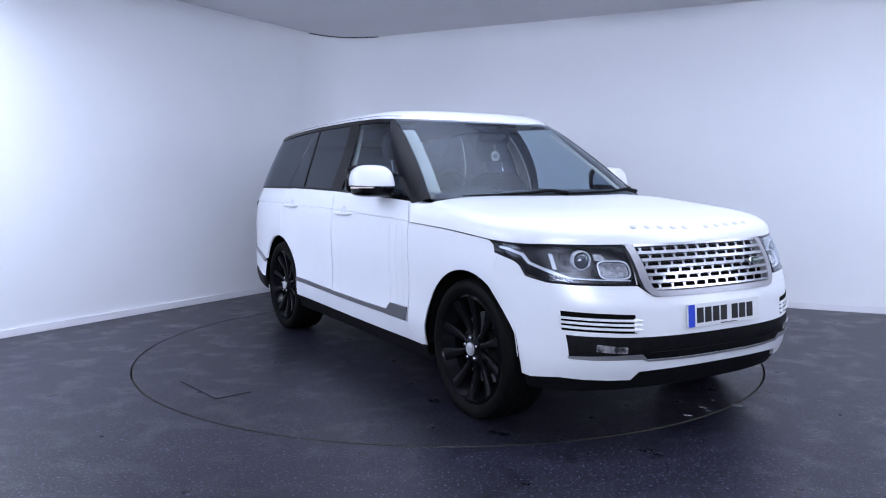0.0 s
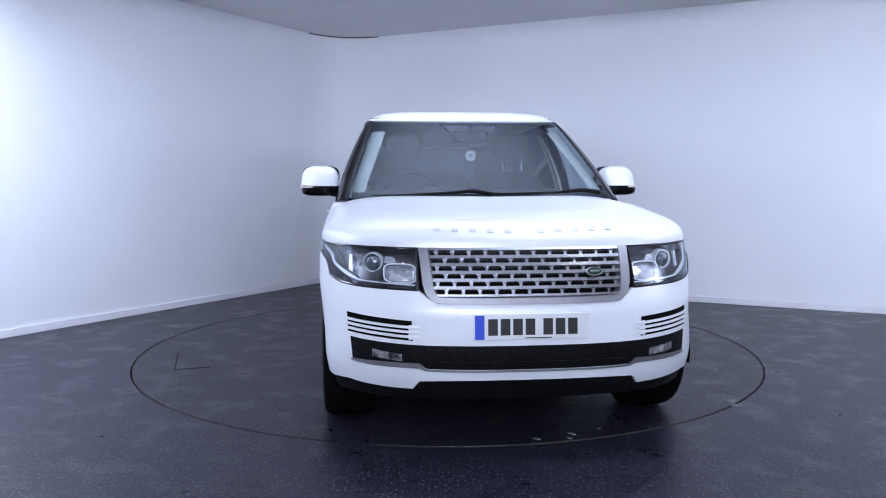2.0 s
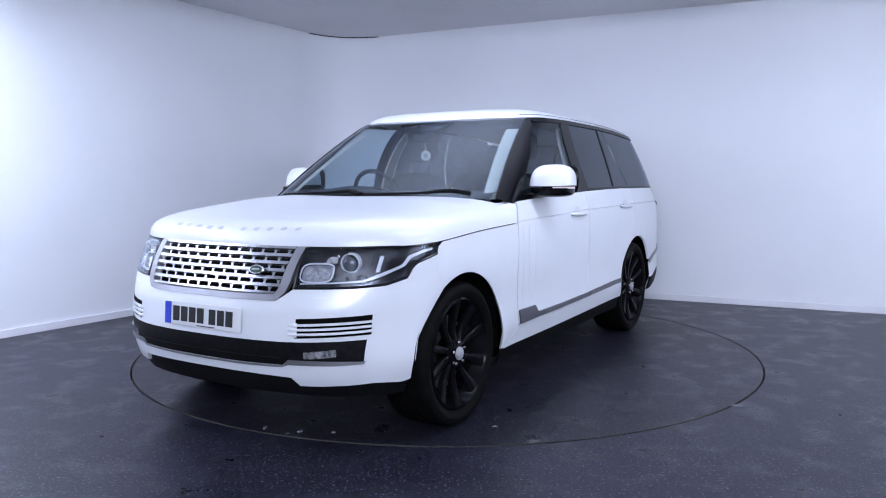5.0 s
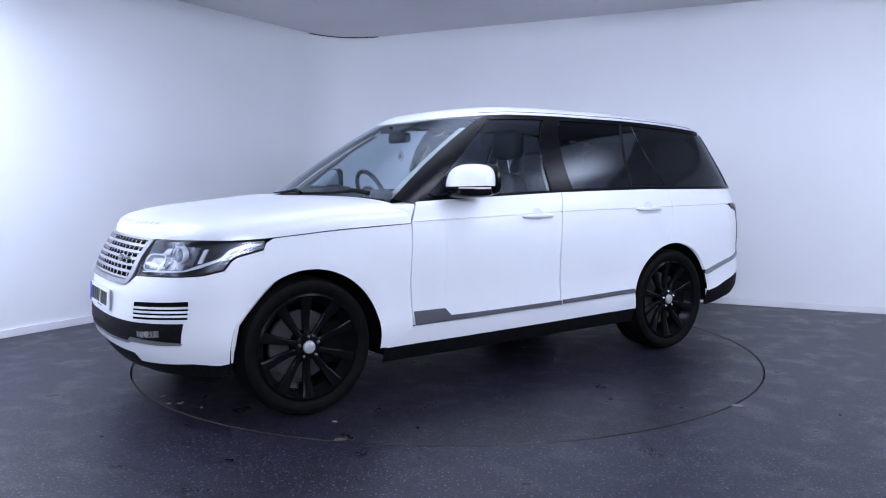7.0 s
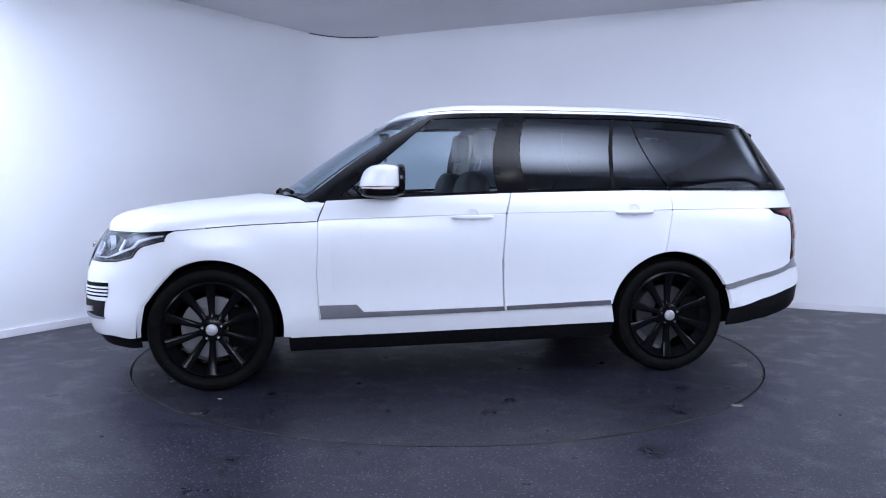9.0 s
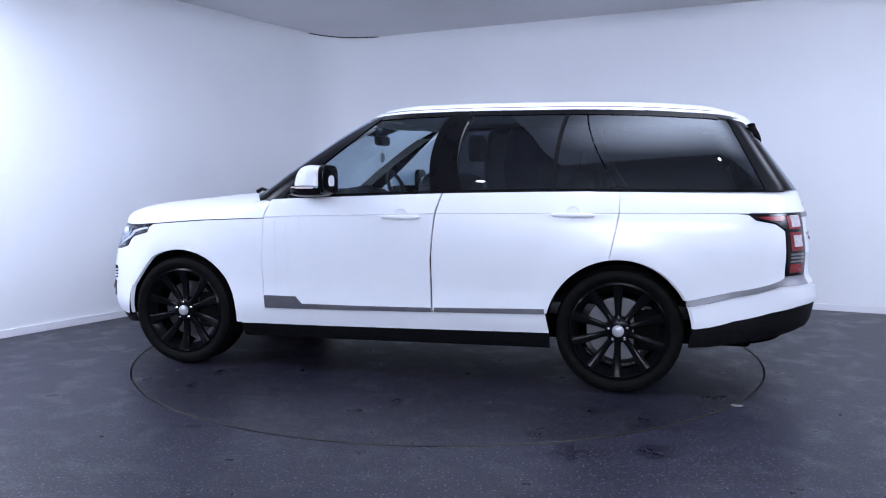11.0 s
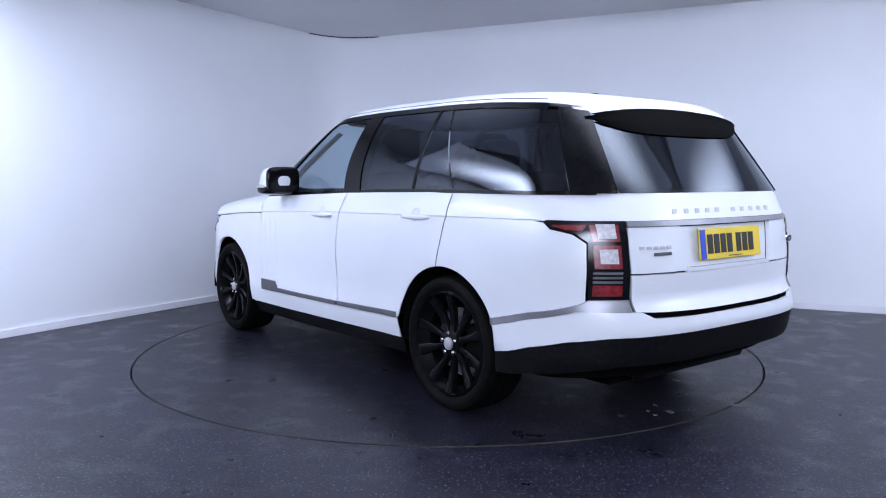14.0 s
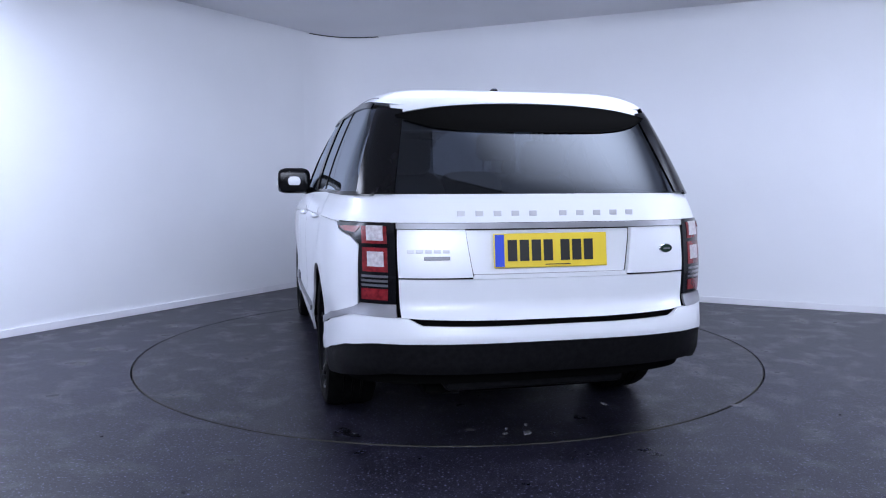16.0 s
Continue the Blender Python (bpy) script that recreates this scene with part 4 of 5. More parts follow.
# ---- wheels ----
TYRE_R, RIM_R = 0.374, 0.292


def spoke_mesh():
    """One broad blade with a crowned face, waisted near the hub and flared into the rim."""
    bm = bmesh.new()
    rows = []
    for r, hw, y, dp in ((0.045, 0.022, -0.020, 0.03), (0.075, 0.019, -0.030, 0.03), (0.11, 0.0185, -0.036, 0.032), (0.16, 0.022, -0.032, 0.034), (0.21, 0.027, -0.022, 0.036),
                         (0.25, 0.031, -0.012, 0.04), (RIM_R - 0.018, 0.036, -0.006, 0.042)):
        rows.append([Vector(p) for p in ((hw * 0.8, y - dp, r), (hw, y - 0.012, r), (hw * 0.93, y - 0.004, r), (hw * 0.6, y, r), (0.0, y + 0.0015, r),
                                         (-hw * 0.6, y, r), (-hw * 0.93, y - 0.004, r), (-hw, y - 0.012, r), (-hw * 0.8, y - dp, r))])
    quilt(bm, rows)
    tidy(bm)
    me = bpy.data.meshes.new("spoke")
    for f in bm.faces:
        f.smooth = True
    bm.to_mesh(me)
    bm.free()
    me.set_sharp_from_angle(angle=radians(50))
    me.materials.append(M_RIM)
    return me


SPOKE = spoke_mesh()


def build_wheel(at):
    """Hub at the origin, outside towards +y."""
    bm = bmesh.new()
    prof = [(RIM_R - 0.012, 0.005), (RIM_R, -0.004), (RIM_R, -0.02), (RIM_R - 0.03, -0.05), (RIM_R - 0.035, -0.22), (RIM_R - 0.02, -0.25), (RIM_R - 0.04, -0.25), (RIM_R - 0.055, -0.2),
            (RIM_R - 0.055, -0.06), (RIM_R - 0.022, -0.02)]
    lathe(bm, prof, 60, "y", True)
    # centre boss
    lathe(bm, [(0.0001, -0.015), (0.05, -0.015), (0.072, -0.024), (0.078, -0.05), (0.0001, -0.06)], 40, "y")
    tidy(bm)
    rim = part("wheel", bm, M_RIM, car, "gloss black ten-spoke alloy wheel with tyre")
    rim.matrix_basis = at
    for i in range(10):
        o = new("spoke", SPOKE)
        o.parent = rim
        o.rotation_euler = (0, -2 * math.pi * i / 10 - (0.02 if i % 2 else -0.02), 0)
    bm = bmesh.new()
    R = TYRE_R
    prof = [(RIM_R - 0.004, -0.012), (RIM_R + 0.012, 0.004), (RIM_R + 0.035, 0.012), (R - 0.035, 0.012), (R - 0.014, 0.002), (R - 0.004, -0.02), (R, -0.05),
            (R, -0.075), (R - 0.007, -0.077), (R - 0.007, -0.085), (R, -0.087), (R, -0.12), (R - 0.007, -0.122), (R - 0.007, -0.13), (R, -0.132), (R, -0.165), (R - 0.007, -0.167),
            (R - 0.007, -0.175), (R, -0.177), (R, -0.21), (R - 0.008, -0.24), (R - 0.035, -0.255), (RIM_R - 0.004, -0.245)]
    lathe(bm, prof, 72, "y", True)
    part("tyre", bm, M_RUBBER, rim, "black low-profile tyre")
    bm = bmesh.new()
    lathe(bm, [(0.0001, 0.004), (0.024, 0.003), (0.033, -0.002), (0.035, -0.012), (0.0001, -0.012)], 32, "y")
    part("hub_cap", bm, M_CAP, rim, "silver centre cap")
    for i in range(5):
        a = 2 * math.pi * (i + 0.2) / 5
        bm = bmesh.new()
        lathe(bm, [(0.0001, -0.004), (0.008, -0.005), (0.011, -0.009), (0.011, -0.03), (0.0001, -0.03)], 6, "y")
        nut = part("wheel_nut", bm, M_CHROME, rim, "", False)
        nut.location = (0.058 * math.cos(a), 0, 0.058 * math.sin(a))
    bm = bmesh.new()
    lathe(bm, [(0.08, -0.10), (0.19, -0.10), (0.19, -0.13), (0.08, -0.13)], 40, "y", True)
    part("brake_disc", bm, M_STEEL, rim, "grey steel brake disc")
    bm = bmesh.new()
    box(bm, 0.16, 0.09, 0.24, pose(-0.17, -0.10, 0.0), 0.02)
    part("brake_caliper", bm, M_DARK, rim)
    return rim


for cx, cz in (FW, RW):
    build_wheel(pose(cx, 0.935, TYRE_R))
    build_wheel(pose(cx, -0.935, TYRE_R, 0, 0, 180))


# ---- fittings ----
def squad(bm, c, r, e1=0.5, e2=0.5, n=28, m=16, zlo=-1.0, zhi=1.0, cap=True):
    """A rounded box-like body about c; zlo and zhi cut it off by height."""
    def sg(v, e):
        return math.copysign(abs(v) ** e, v)
    rows = []
    a0, a1 = math.asin(max(-1, zlo)), math.asin(min(1, zhi))
    for j in range(m + 1):
        b = a0 + (a1 - a0) * j / m
        rows.append([Vector((c[0] + r[0] * sg(math.cos(b), e1) * sg(math.cos(2 * math.pi * i / n), e2), c[1] + r[1] * sg(math.cos(b), e1) * sg(math.sin(2 * math.pi * i / n), e2),
                             c[2] + r[2] * sg(math.sin(b), e1))) for i in range(n + 1)])
    quilt(bm, rows)
    bmesh.ops.remove_doubles(bm, verts=bm.verts, dist=1e-5)
    if cap and (zlo > -1 or zhi < 1):
        es = [e for e in bm.edges if e.is_boundary]
        if es:
            bmesh.ops.holes_fill(bm, edges=es)


def door_mirror(bm):
    # white cap: wide, rounded, cut flat at its lower edge
    squad(bm, (0.44, 1.012, 1.205), (0.125, 0.128, 0.155), 0.6, 0.72, 48, 20, 0.06, 1.0)
    for v in bm.verts:
        v.co.x += 0.10 * (1.20 - v.co.z) + (0.035 if v.co.x > 0.44 else 0.0) * (v.co.y - 1.012) / -0.12
        v.co.z -= 0.05 * abs(v.co.x - 0.44)


def mirror_base(bm):
    squad(bm, (0.45, 1.008, 1.205), (0.128, 0.127, 0.045), 0.6, 0.75, 32, 10, -1.0, 0.1)
    rows = []
    for t in np.linspace(0, 1, 7):
        y = 0.85 + 0.12 * t
        rows.append([Vector((0.51 + 0.065 * math.cos(a) - 0.02 * t, y, 1.165 + 0.02 * t + (0.024 - 0.006 * t) * math.sin(a))) for a in np.linspace(0, 2 * math.pi, 17)])
    quilt(bm, rows)


def mirror_glass(bm):
    rows = []
    for j in range(9):
        v = -1 + 2 * j / 8
        rows.append([Vector((0.318 + 0.006 * (u * u + v * v), 1.012 + 0.108 * u * (1 - 0.12 * v * v), 1.27 + 0.075 * v * (1 - 0.1 * u * u))) for u in np.linspace(-1, 1, 11)])
    quilt(bm, rows, 0.02, lambda p: Vector((1, 0, 0)))


def mirror_blinker(bm):
    rows = []
    for j in range(3):
        rows.append([Vector((0.45 + 0.128 * math.cos(a), 1.012 + 0.131 * math.sin(a), 1.213 + 0.006 * j)) for a in np.linspace(radians(20), radians(120), 14)])
    quilt(bm, rows, 0.006, lambda p: (Vector((0.45, 1.012, p.z)) - p).normalized())


def mirror_glass_frame(bm):
    squad(bm, (0.335, 1.012, 1.268), (0.022, 0.125, 0.092), 0.5, 0.35, 24, 12)


def handle(cx, cz):
    def make(bm):
        w = LOW.raw(LOW.x(cx, cz), cz).y
        rows = []
        for t in np.linspace(-1, 1, 17):
            e = max(0.02, 1 - abs(t) ** 5)
            yo = w + 0.012 + 0.024 * (1 - abs(t) ** 6)
            h = 0.0135 * e ** 0.5
            rows.append([Vector((cx + 0.132 * t, yo - 0.018 * (1 - math.cos(a)) / 2, cz + h * math.sin(a))) for a in np.linspace(0, 2 * math.pi, 13)])
        quilt(bm, rows)
        for sx in (-0.105, 0.105):
            box(bm, 0.03, 0.03, 0.018, pose(cx + sx, w + 0.006, cz), 0.004)
    return make


def handle_cup(cx, cz):
    def make(bm):
        rows = []
        for k, (f, off) in enumerate(((1.0, 0.0025), (0.9, 0.001), (0.6, 0.0005), (0.05, 0.0005))):
            rows.append([LOW.at(LOW.x(cx + 0.002 + 0.042 * f * math.cos(a), cz + 0.038 * f * math.sin(a)), cz + 0.038 * f * math.sin(a), off + 0.002) for a in np.linspace(0, 2 * math.pi, 25)])
        quilt(bm, rows)
    return make


# greyer than the body paint: the grip hollow's shade put into colour
M_CUP = vary(mat("handle_cup_shade", (0.6, 0.61, 0.62), 0.45), (0.58, 0.59, 0.6), (0.62, 0.63, 0.64), 8)


def gill(x0, x1):
    def make(bm):
        zs = np.linspace(0.515, 1.0, 10)
        sheet(bm, LOW, [(LOW.x(x0, z), z) for z in zs], [(LOW.x(x1, z), z) for z in zs], 1, 3, 0.0012, 0.0014)
    return make


def build_side_fittings():
    m = both("door_mirror", door_mirror, M_PAINT, label="white door mirror cap")
    both("mirror_base", mirror_base, M_SATIN, m, "black mirror foot")
    both("mirror_frame", mirror_glass_frame, M_SATIN, m, "black mirror frame")
    both("mirror_glass", mirror_glass, mat("mirror_silver", (0.45, 0.47, 0.5), 0.02, 1.0), m, "mirror glass")
    both("side_indicator", mirror_blinker, M_AMBER, m, "pale amber indicator strip")
    for cx, cz, d in ((-0.124, 1.036, doors_front), (-1.19, 1.059, doors_rear)):
        both("handle_cup", handle_cup(cx, cz + 0.012), M_CUP, d, "near-flat grip disc, greyer to look shaded")
        both("handle", handle(cx, cz), M_PAINT, d)
    for x0, x1 in ((0.765, 0.742), (0.684, 0.66), (0.594, 0.57)):
        both("door_gill", gill(x0, x1), M_PAINT, doors_front, "white upright blade")


build_side_fittings()


# ---- tail lamps, plates and marks ----
def lamp_cell(y0, y1, z0, z1, off):
    def make(bm):
        ys = np.linspace(y0, y1, 5)
        sheet(bm, LOW, ry(*[(y, z0) for y in ys]), ry(*[(y, z1) for y in ys]), 3, 3, off, 0.006)
    return make


def lamp_wing_strip(bm):
    sheet(bm, LOW, lx((-2.215, 1.052), (-2.28, 1.035), (-2.345, 1.03)) , lx((-2.215, 1.056), (-2.28, 1.058), (-2.36, 1.06)), 5, 3, 0.009, 0.004)


M_LAMPC = vary(mat("clear_cell", (0.5, 0.46, 0.48), 0.4, 0.0, 0.15), (0.40, 0.36, 0.38), (0.58, 0.56, 0.58), 60)
M_GREYC = mat("smoke_cell", (0.16, 0.16, 0.18), 0.15, 0.3, 1.0)
both("brake_light", lamp_cell(0.835, 0.735, 0.985, 1.06, 0.009), M_RED, tail_lamps, "red lamp cell")
both("reversing_light", lamp_cell(0.815, 0.75, 0.998, 1.062, 0.012), M_LAMPC, tail_lamps, "pale clear lamp cell")
both("brake_light", lamp_cell(0.835, 0.735, 0.862, 0.968, 0.009), M_RED, tail_lamps, "red lamp cell")
both("reversing_light", lamp_cell(0.815, 0.75, 0.885, 0.95, 0.012), M_LAMPC, tail_lamps, "pale clear lamp cell")
for z in (0.848, 0.828, 0.808):
    both("lamp_rib", lamp_cell(0.84, 0.735, z - 0.011, z, 0.009), M_GREYC, tail_lamps, "grey lamp rib")
both("fog_light", lamp_cell(0.84, 0.735, 0.738, 0.788, 0.009), M_RED, tail_lamps, "red lower lamp cell")
both("side_light", lamp_wing_strip, M_RED, tail_lamps, "red strip reaching round the side")


def build_plate(m, w, h, material, label):
    bm = bmesh.new()
    box(bm, w, 0.008, h, None, 0.003)
    p = part("number_plate", bm, material, car, label, False)
    p.matrix_basis = m
    bm = bmesh.new()
    box(bm, 0.042, 0.004, h - 0.01, pose(-w / 2 + 0.026, -0.005, 0), 0.0)
    part("plate_band", bm, M_BLUE, p, "blue end band", False)
    x = -w / 2 + 0.085
    for k in range(8):
        if k != 4:
            bm = bmesh.new()
            box(bm, 0.043, 0.003, h * 0.62, pose(x, -0.0055, 0.0))
            part("plate_bar", bm, M_INK, p, "", False)
        x += 0.056 if k != 4 else 0.024
    bm = bmesh.new()
    box(bm, 0.12, 0.003, 0.004, pose(0.03, -0.0055, -h * 0.42))
    part("plate_bar", bm, M_INK, p, "", False)
    return p


build_plate(pose(2.3245, 0, 0.618, -4, 0, 90), 0.52, 0.117, M_PLATE_W, "white front number plate with dark bars")
build_plate(pose(-2.572, 0.006, 0.954, -7, 0, -90), 0.535, 0.152, M_PLATE_Y, "yellow rear number plate with dark bars")


def hood_point(x, y, off=0.0):
    f, xf = 1.55, interp(XF_LOW, 0.958)
    q = min(1.0, max(0.0, (x - f) / (xf - f)))
    yh = interp(W_LOW, 0.97) * max(1e-6, 1 - q ** NOSE_N) ** (1 / NOSE_N) - 0.012
    s = min(1.0, abs(y) / yh)
    top = interp(HOOD_TOP, x) + 0.008
    return Vector((x, y, 0.957 + (top - 0.957) * (1 - s ** 4.2) ** (1 / 2.6) + off))


def mark_row(names, place, ys, size, material, label):
    """Plain bars in a row, one for each character of a badge."""
    for y in ys:
        bm = bmesh.new()
        box(bm, size[0], size[1], size[2], None, 0.0015)
        o = part(names, bm, material, car, label, False)
        o.matrix_basis = place(y)


def bonnet_pose(y):
    x = 2.125 - 0.18 * y * y
    p, q = hood_point(x, y), hood_point(x - 0.02, y)
    d = (p - q).normalized()
    return Matrix.Translation(p + Vector((0.002, 0, 0.001))) @ Euler((0, math.atan2(-d.z, d.x), math.atan2(-y * 0.36, 1))).to_matrix().to_4x4()


LETTER_YS = [-0.40, -0.318, -0.236, -0.154, -0.072, 0.085, 0.167, 0.249, 0.331, 0.413]
mark_row("bonnet_mark", bonnet_pose, LETTER_YS, (0.024, 0.032, 0.003), M_MARK, "small plain grey bar")


def tail_pose(y):
    z = 1.118
    p = LOW.raw(LOW.yr(abs(y), z), z)
    return pose(p.x - 0.002, y, z, 0, 8, 0)


mark_row("tailgate_mark", tail_pose, [0.41 - 0.0825 * k - (0.06 if k > 4 else 0) for k in range(10)], (0.003, 0.036, 0.024), M_MARK, "small plain grey bar")


def model_pose(z):
    return lambda y: pose(LOW.raw(LOW.yr(abs(y), z), z).x - 0.003, y, z, 0, 4, math.degrees(-0.12))


mark_row("model_mark", model_pose(0.954), [0.635, 0.597, 0.559, 0.521, 0.483], (0.004, 0.03, 0.016), M_MARK, "small plain grey bar")
mark_row("model_mark", model_pose(0.924), [0.523], (0.004, 0.115, 0.016), M_STEEL, "small plain grey bar")


def oval_badge(m, rx, rz):
    bm = bmesh.new()
    lathe(bm, [(0.0001, 0.004), (0.9, 0.004), (1.0, 0.0), (1.0, -0.004), (0.0001, -0.004)], 32, "x")
    bmesh.ops.scale(bm, vec=(1, rx, rz), verts=bm.verts)
    b = part("badge", bm, M_CHROME, car, "plain oval badge with a silver rim")
    b.matrix_basis = m
    bm = bmesh.new()
    lathe(bm, [(0.0001, 0.007), (0.78, 0.006), (0.8, 0.002), (0.0001, 0.002)], 32, "x")
    bmesh.ops.scale(bm, vec=(1, rx, rz), verts=bm.verts)
    part("badge_face", bm, M_GREEN, b, "dark green badge face")
    bm = bmesh.new()
    box(bm, 0.002, rx * 1.0, rz * 0.35, pose(0.008, 0, 0))
    part("badge_bar", bm, M_SILVER, b, "", False)


oval_badge(pose(2.262, 0.30, 0.853, 0, -28, 6), 0.043, 0.023)
oval_badge(pose(-2.572, -0.56, 0.95, 0, 4, 188), 0.036, 0.022)


# ---- grille, lamps and vents at the nose ----
def nose(y, z, off):
    return LOW.at(math.copysign(LOW.yf(abs(y), z), y), z, off)


def strip_between(bm, y0, y1, za, zb, off, depth, n=8):
    """A bar on the nose from y0 to y1 between two heights."""
    rows = [[], [], [], []]
    for y in np.linspace(y0, y1, n):
        rows[0].append(nose(y, za, off - depth))
        rows[1].append(nose(y, za, off))
        rows[2].append(nose(y, zb, off))
        rows[3].append(nose(y, zb, off - depth))
    quilt(bm, rows)


def build_grille():
    z0, z1, rows = 0.752, 0.948, 6
    step = (z1 - z0) / rows
    for k in range(rows + 1):
        z = z0 + k * step
        half = 0.432 + 0.016 * k / rows
        bm = bmesh.new()
        wide = 0.0066 if 0 < k < rows else 0.005
        strip_between(bm, -half, half, z - wide, z + wide, 0.007, 0.03, 40)
        if k < rows:
            # webs between the slots; every second row is set off by half a slot
            pitch = 0.0755
            for i in range(-6, 7):
                y = (i + (0.5 if k % 2 else 0.0)) * pitch
                if abs(y) > half - 0.015:
                    continue
                strip_between(bm, y - 0.0065, y + 0.0065, z + 0.002, z + step - 0.002, -0.004, 0.014, 4)
                strip_between(bm, y - 0.0105, y + 0.0105, z + step - 0.0115, z + step - 0.007, -0.002, 0.012, 4)
        tidy(bm)
        part("grille_bar", bm, M_GRILLE, car, "bright silver slotted grille bar")


M_GRILLE = vary(mat("grille_silver", (0.42, 0.43, 0.46), 0.26, 0.85), (0.38, 0.39, 0.42), (0.46, 0.47, 0.5), 10)
build_grille()


def louvre(k):
    def make(bm):
        t0, t1 = (k + 0.55) / 4.15, (k + 1.05) / 4.15
        lo = [(0.52, 0.552), (0.65, 0.558), (0.822, 0.568)]
        hi = [(0.52, 0.640), (0.65, 0.646), (0.83, 0.658)]
        a = [(LOW.yf(p[0] + (q[0] - p[0]) * t0, p[1] + (q[1] - p[1]) * t0), p[1] + (q[1] - p[1]) * t0) for p, q in zip(lo, hi)]
        b = [(LOW.yf(p[0] + (q[0] - p[0]) * t1, p[1] + (q[1] - p[1]) * t1), p[1] + (q[1] - p[1]) * t1) for p, q in zip(lo, hi)]
        sheet(bm, LOW, a, b, 6, 2, 0.010, 0.012)
    return make


for k in range(3):
    both("louvre", louvre(k), M_PAINT, vents, "white louvre blade")


def louvre_inner(bm):
    """Inner ends of the blades, flaring into the bumper."""
    for k in range(3):
        z = 0.552 + (k + 0.8) / 4.15 * 0.088
        rows = [[nose(0.50, z - 0.004, 0.001), nose(0.545, z - 0.013, 0.012)], [nose(0.495, z, 0.002), nose(0.545, z, 0.016)], [nose(0.50, z + 0.004, 0.001), nose(0.545, z + 0.013, 0.012)]]
        quilt(bm, rows)


both("louvre_end", louvre_inner, M_PAINT, vents)


def fog_lamp(bm):
    sheet(bm, LOW, [(LOW.yf(y, z), z) for y, z in [(0.575, 0.462), (0.64, 0.466), (0.705, 0.474)]], [(LOW.yf(y, z), z) for y, z in [(0.575, 0.492), (0.64, 0.498), (0.705, 0.506)]], 4, 3, 0.012, 0.012)


M_FOG = vary(mat("fog_reflector", (0.6, 0.6, 0.62), 0.15, 0.35, 1.0), (0.3, 0.3, 0.32), (0.6, 0.6, 0.63), 45)
M_FOGD = vary(mat("fog_glass", (0.2, 0.2, 0.21), 0.15, 0.35, 1.0), (0.05, 0.05, 0.055), (0.5, 0.5, 0.52), 30)
both("fog_lamp", fog_lamp, M_FOGD, label="small clear fog lamp")


def intake_lip(bm):
    strip_between(bm, 0.0, 0.46, 0.455, 0.462, 0.008, 0.008, 16)


whole("intake_slat", intake_lip, M_PLASTIC)


def head_projector(bm):
    p = nose(0.715, 0.895, -0.02)
    lathe(bm, [(0.040, 0.0), (0.046, 0.0), (0.048, -0.03), (0.038, -0.03)], 32, "x", True)
    bmesh.ops.transform(bm, matrix=pose(p.x, p.y, p.z, 0, 0, 18), verts=bm.verts)


def head_projector_eye(bm):
    p = nose(0.715, 0.895, -0.028)
    squad(bm, (0, 0, 0), (0.022, 0.036, 0.036), 1, 1, 24, 14)
    bmesh.ops.transform(bm, matrix=pose(p.x, p.y, p.z, 0, 0, 18), verts=bm.verts)


def head_main(bm):
    """Bright reflector with rounded corners towards the grille."""
    rows = []
    for f, off in ((1.0, -0.02), (0.93, -0.014), (0.8, -0.03), (0.05, -0.036)):
        r = []
        for i in range(33):
            a = 2 * math.pi * i / 32
            y = 0.586 + 0.070 * f * math.copysign(abs(math.cos(a)) ** 0.55, math.cos(a))
            z = 0.848 + 0.038 * f * math.copysign(abs(math.sin(a)) ** 0.55, math.sin(a))
            r.append(nose(y, z, off))
        rows.append(r)
    quilt(bm, rows)


def head_main_rim(bm):
    pts = []
    for i in range(33):
        a = 2 * math.pi * i / 32
        y = 0.586 + 0.074 * math.copysign(abs(math.cos(a)) ** 0.55, math.cos(a))
        z = 0.848 + 0.042 * math.copysign(abs(math.sin(a)) ** 0.55, math.sin(a))
        pts.append(nose(y, z, -0.013))
    tube(bm, pts, 0.004, 6)


def head_strip(bm):
    """Pale light guide along the bottom and up the outer end."""
    low = [(LOW.yf(y, z), z) for y, z in [(0.52, 0.795), (0.66, 0.80), (0.78, 0.806), (0.84, 0.825)]] + lx((1.90, 0.87), (1.865, 0.905), (1.79, 0.925), (1.73, 0.935))
    high = [(LOW.yf(y, z), z) for y, z in [(0.52, 0.80), (0.66, 0.805), (0.78, 0.812), (0.825, 0.835)]] + lx((1.915, 0.876), (1.875, 0.917), (1.79, 0.938), (1.73, 0.945))
    sheet(bm, LOW, low, high, 3, 2, -0.012, 0.01)


def head_box(y0, y1, z0, z1, off):
    def make(bm):
        ys = np.linspace(y0, y1, 4)
        sheet(bm, LOW, [(LOW.yf(y, z0), z0) for y in ys], [(LOW.yf(y, z1), z1) for y in ys], 3, 3, off, 0.01)
    return make


# pale, hardly metallic: chrome's bright reflections put into colour on the rings
M_GUIDE = mat("light_guide", (0.68, 0.70, 0.74), 0.25, 0.1, 0.3)
M_GREYD = vary(mat("lamp_bezel", (0.2, 0.2, 0.21), 0.25, 0.7), (0.05, 0.05, 0.055), (0.2, 0.2, 0.21), 30)
both("lamp_bezel", head_box(0.66, 0.80, 0.815, 0.94, -0.040), M_GREYD, headlamps, "dark grey inner bezel")
both("projector_ring", head_projector, M_GUIDE, headlamps, "projector ring, pale colour for chrome shine")
both("projector_lens", head_projector_eye, mat("projector_eye", (0.10, 0.11, 0.13), 0.05, 0.3, 1.0), headlamps, "glassy projector lens")
both("reflector", head_main, M_FOG, headlamps, "bright reflector bowl")
both("reflector_rim", head_main_rim, M_GUIDE, headlamps, "reflector rim, pale colour for chrome shine")
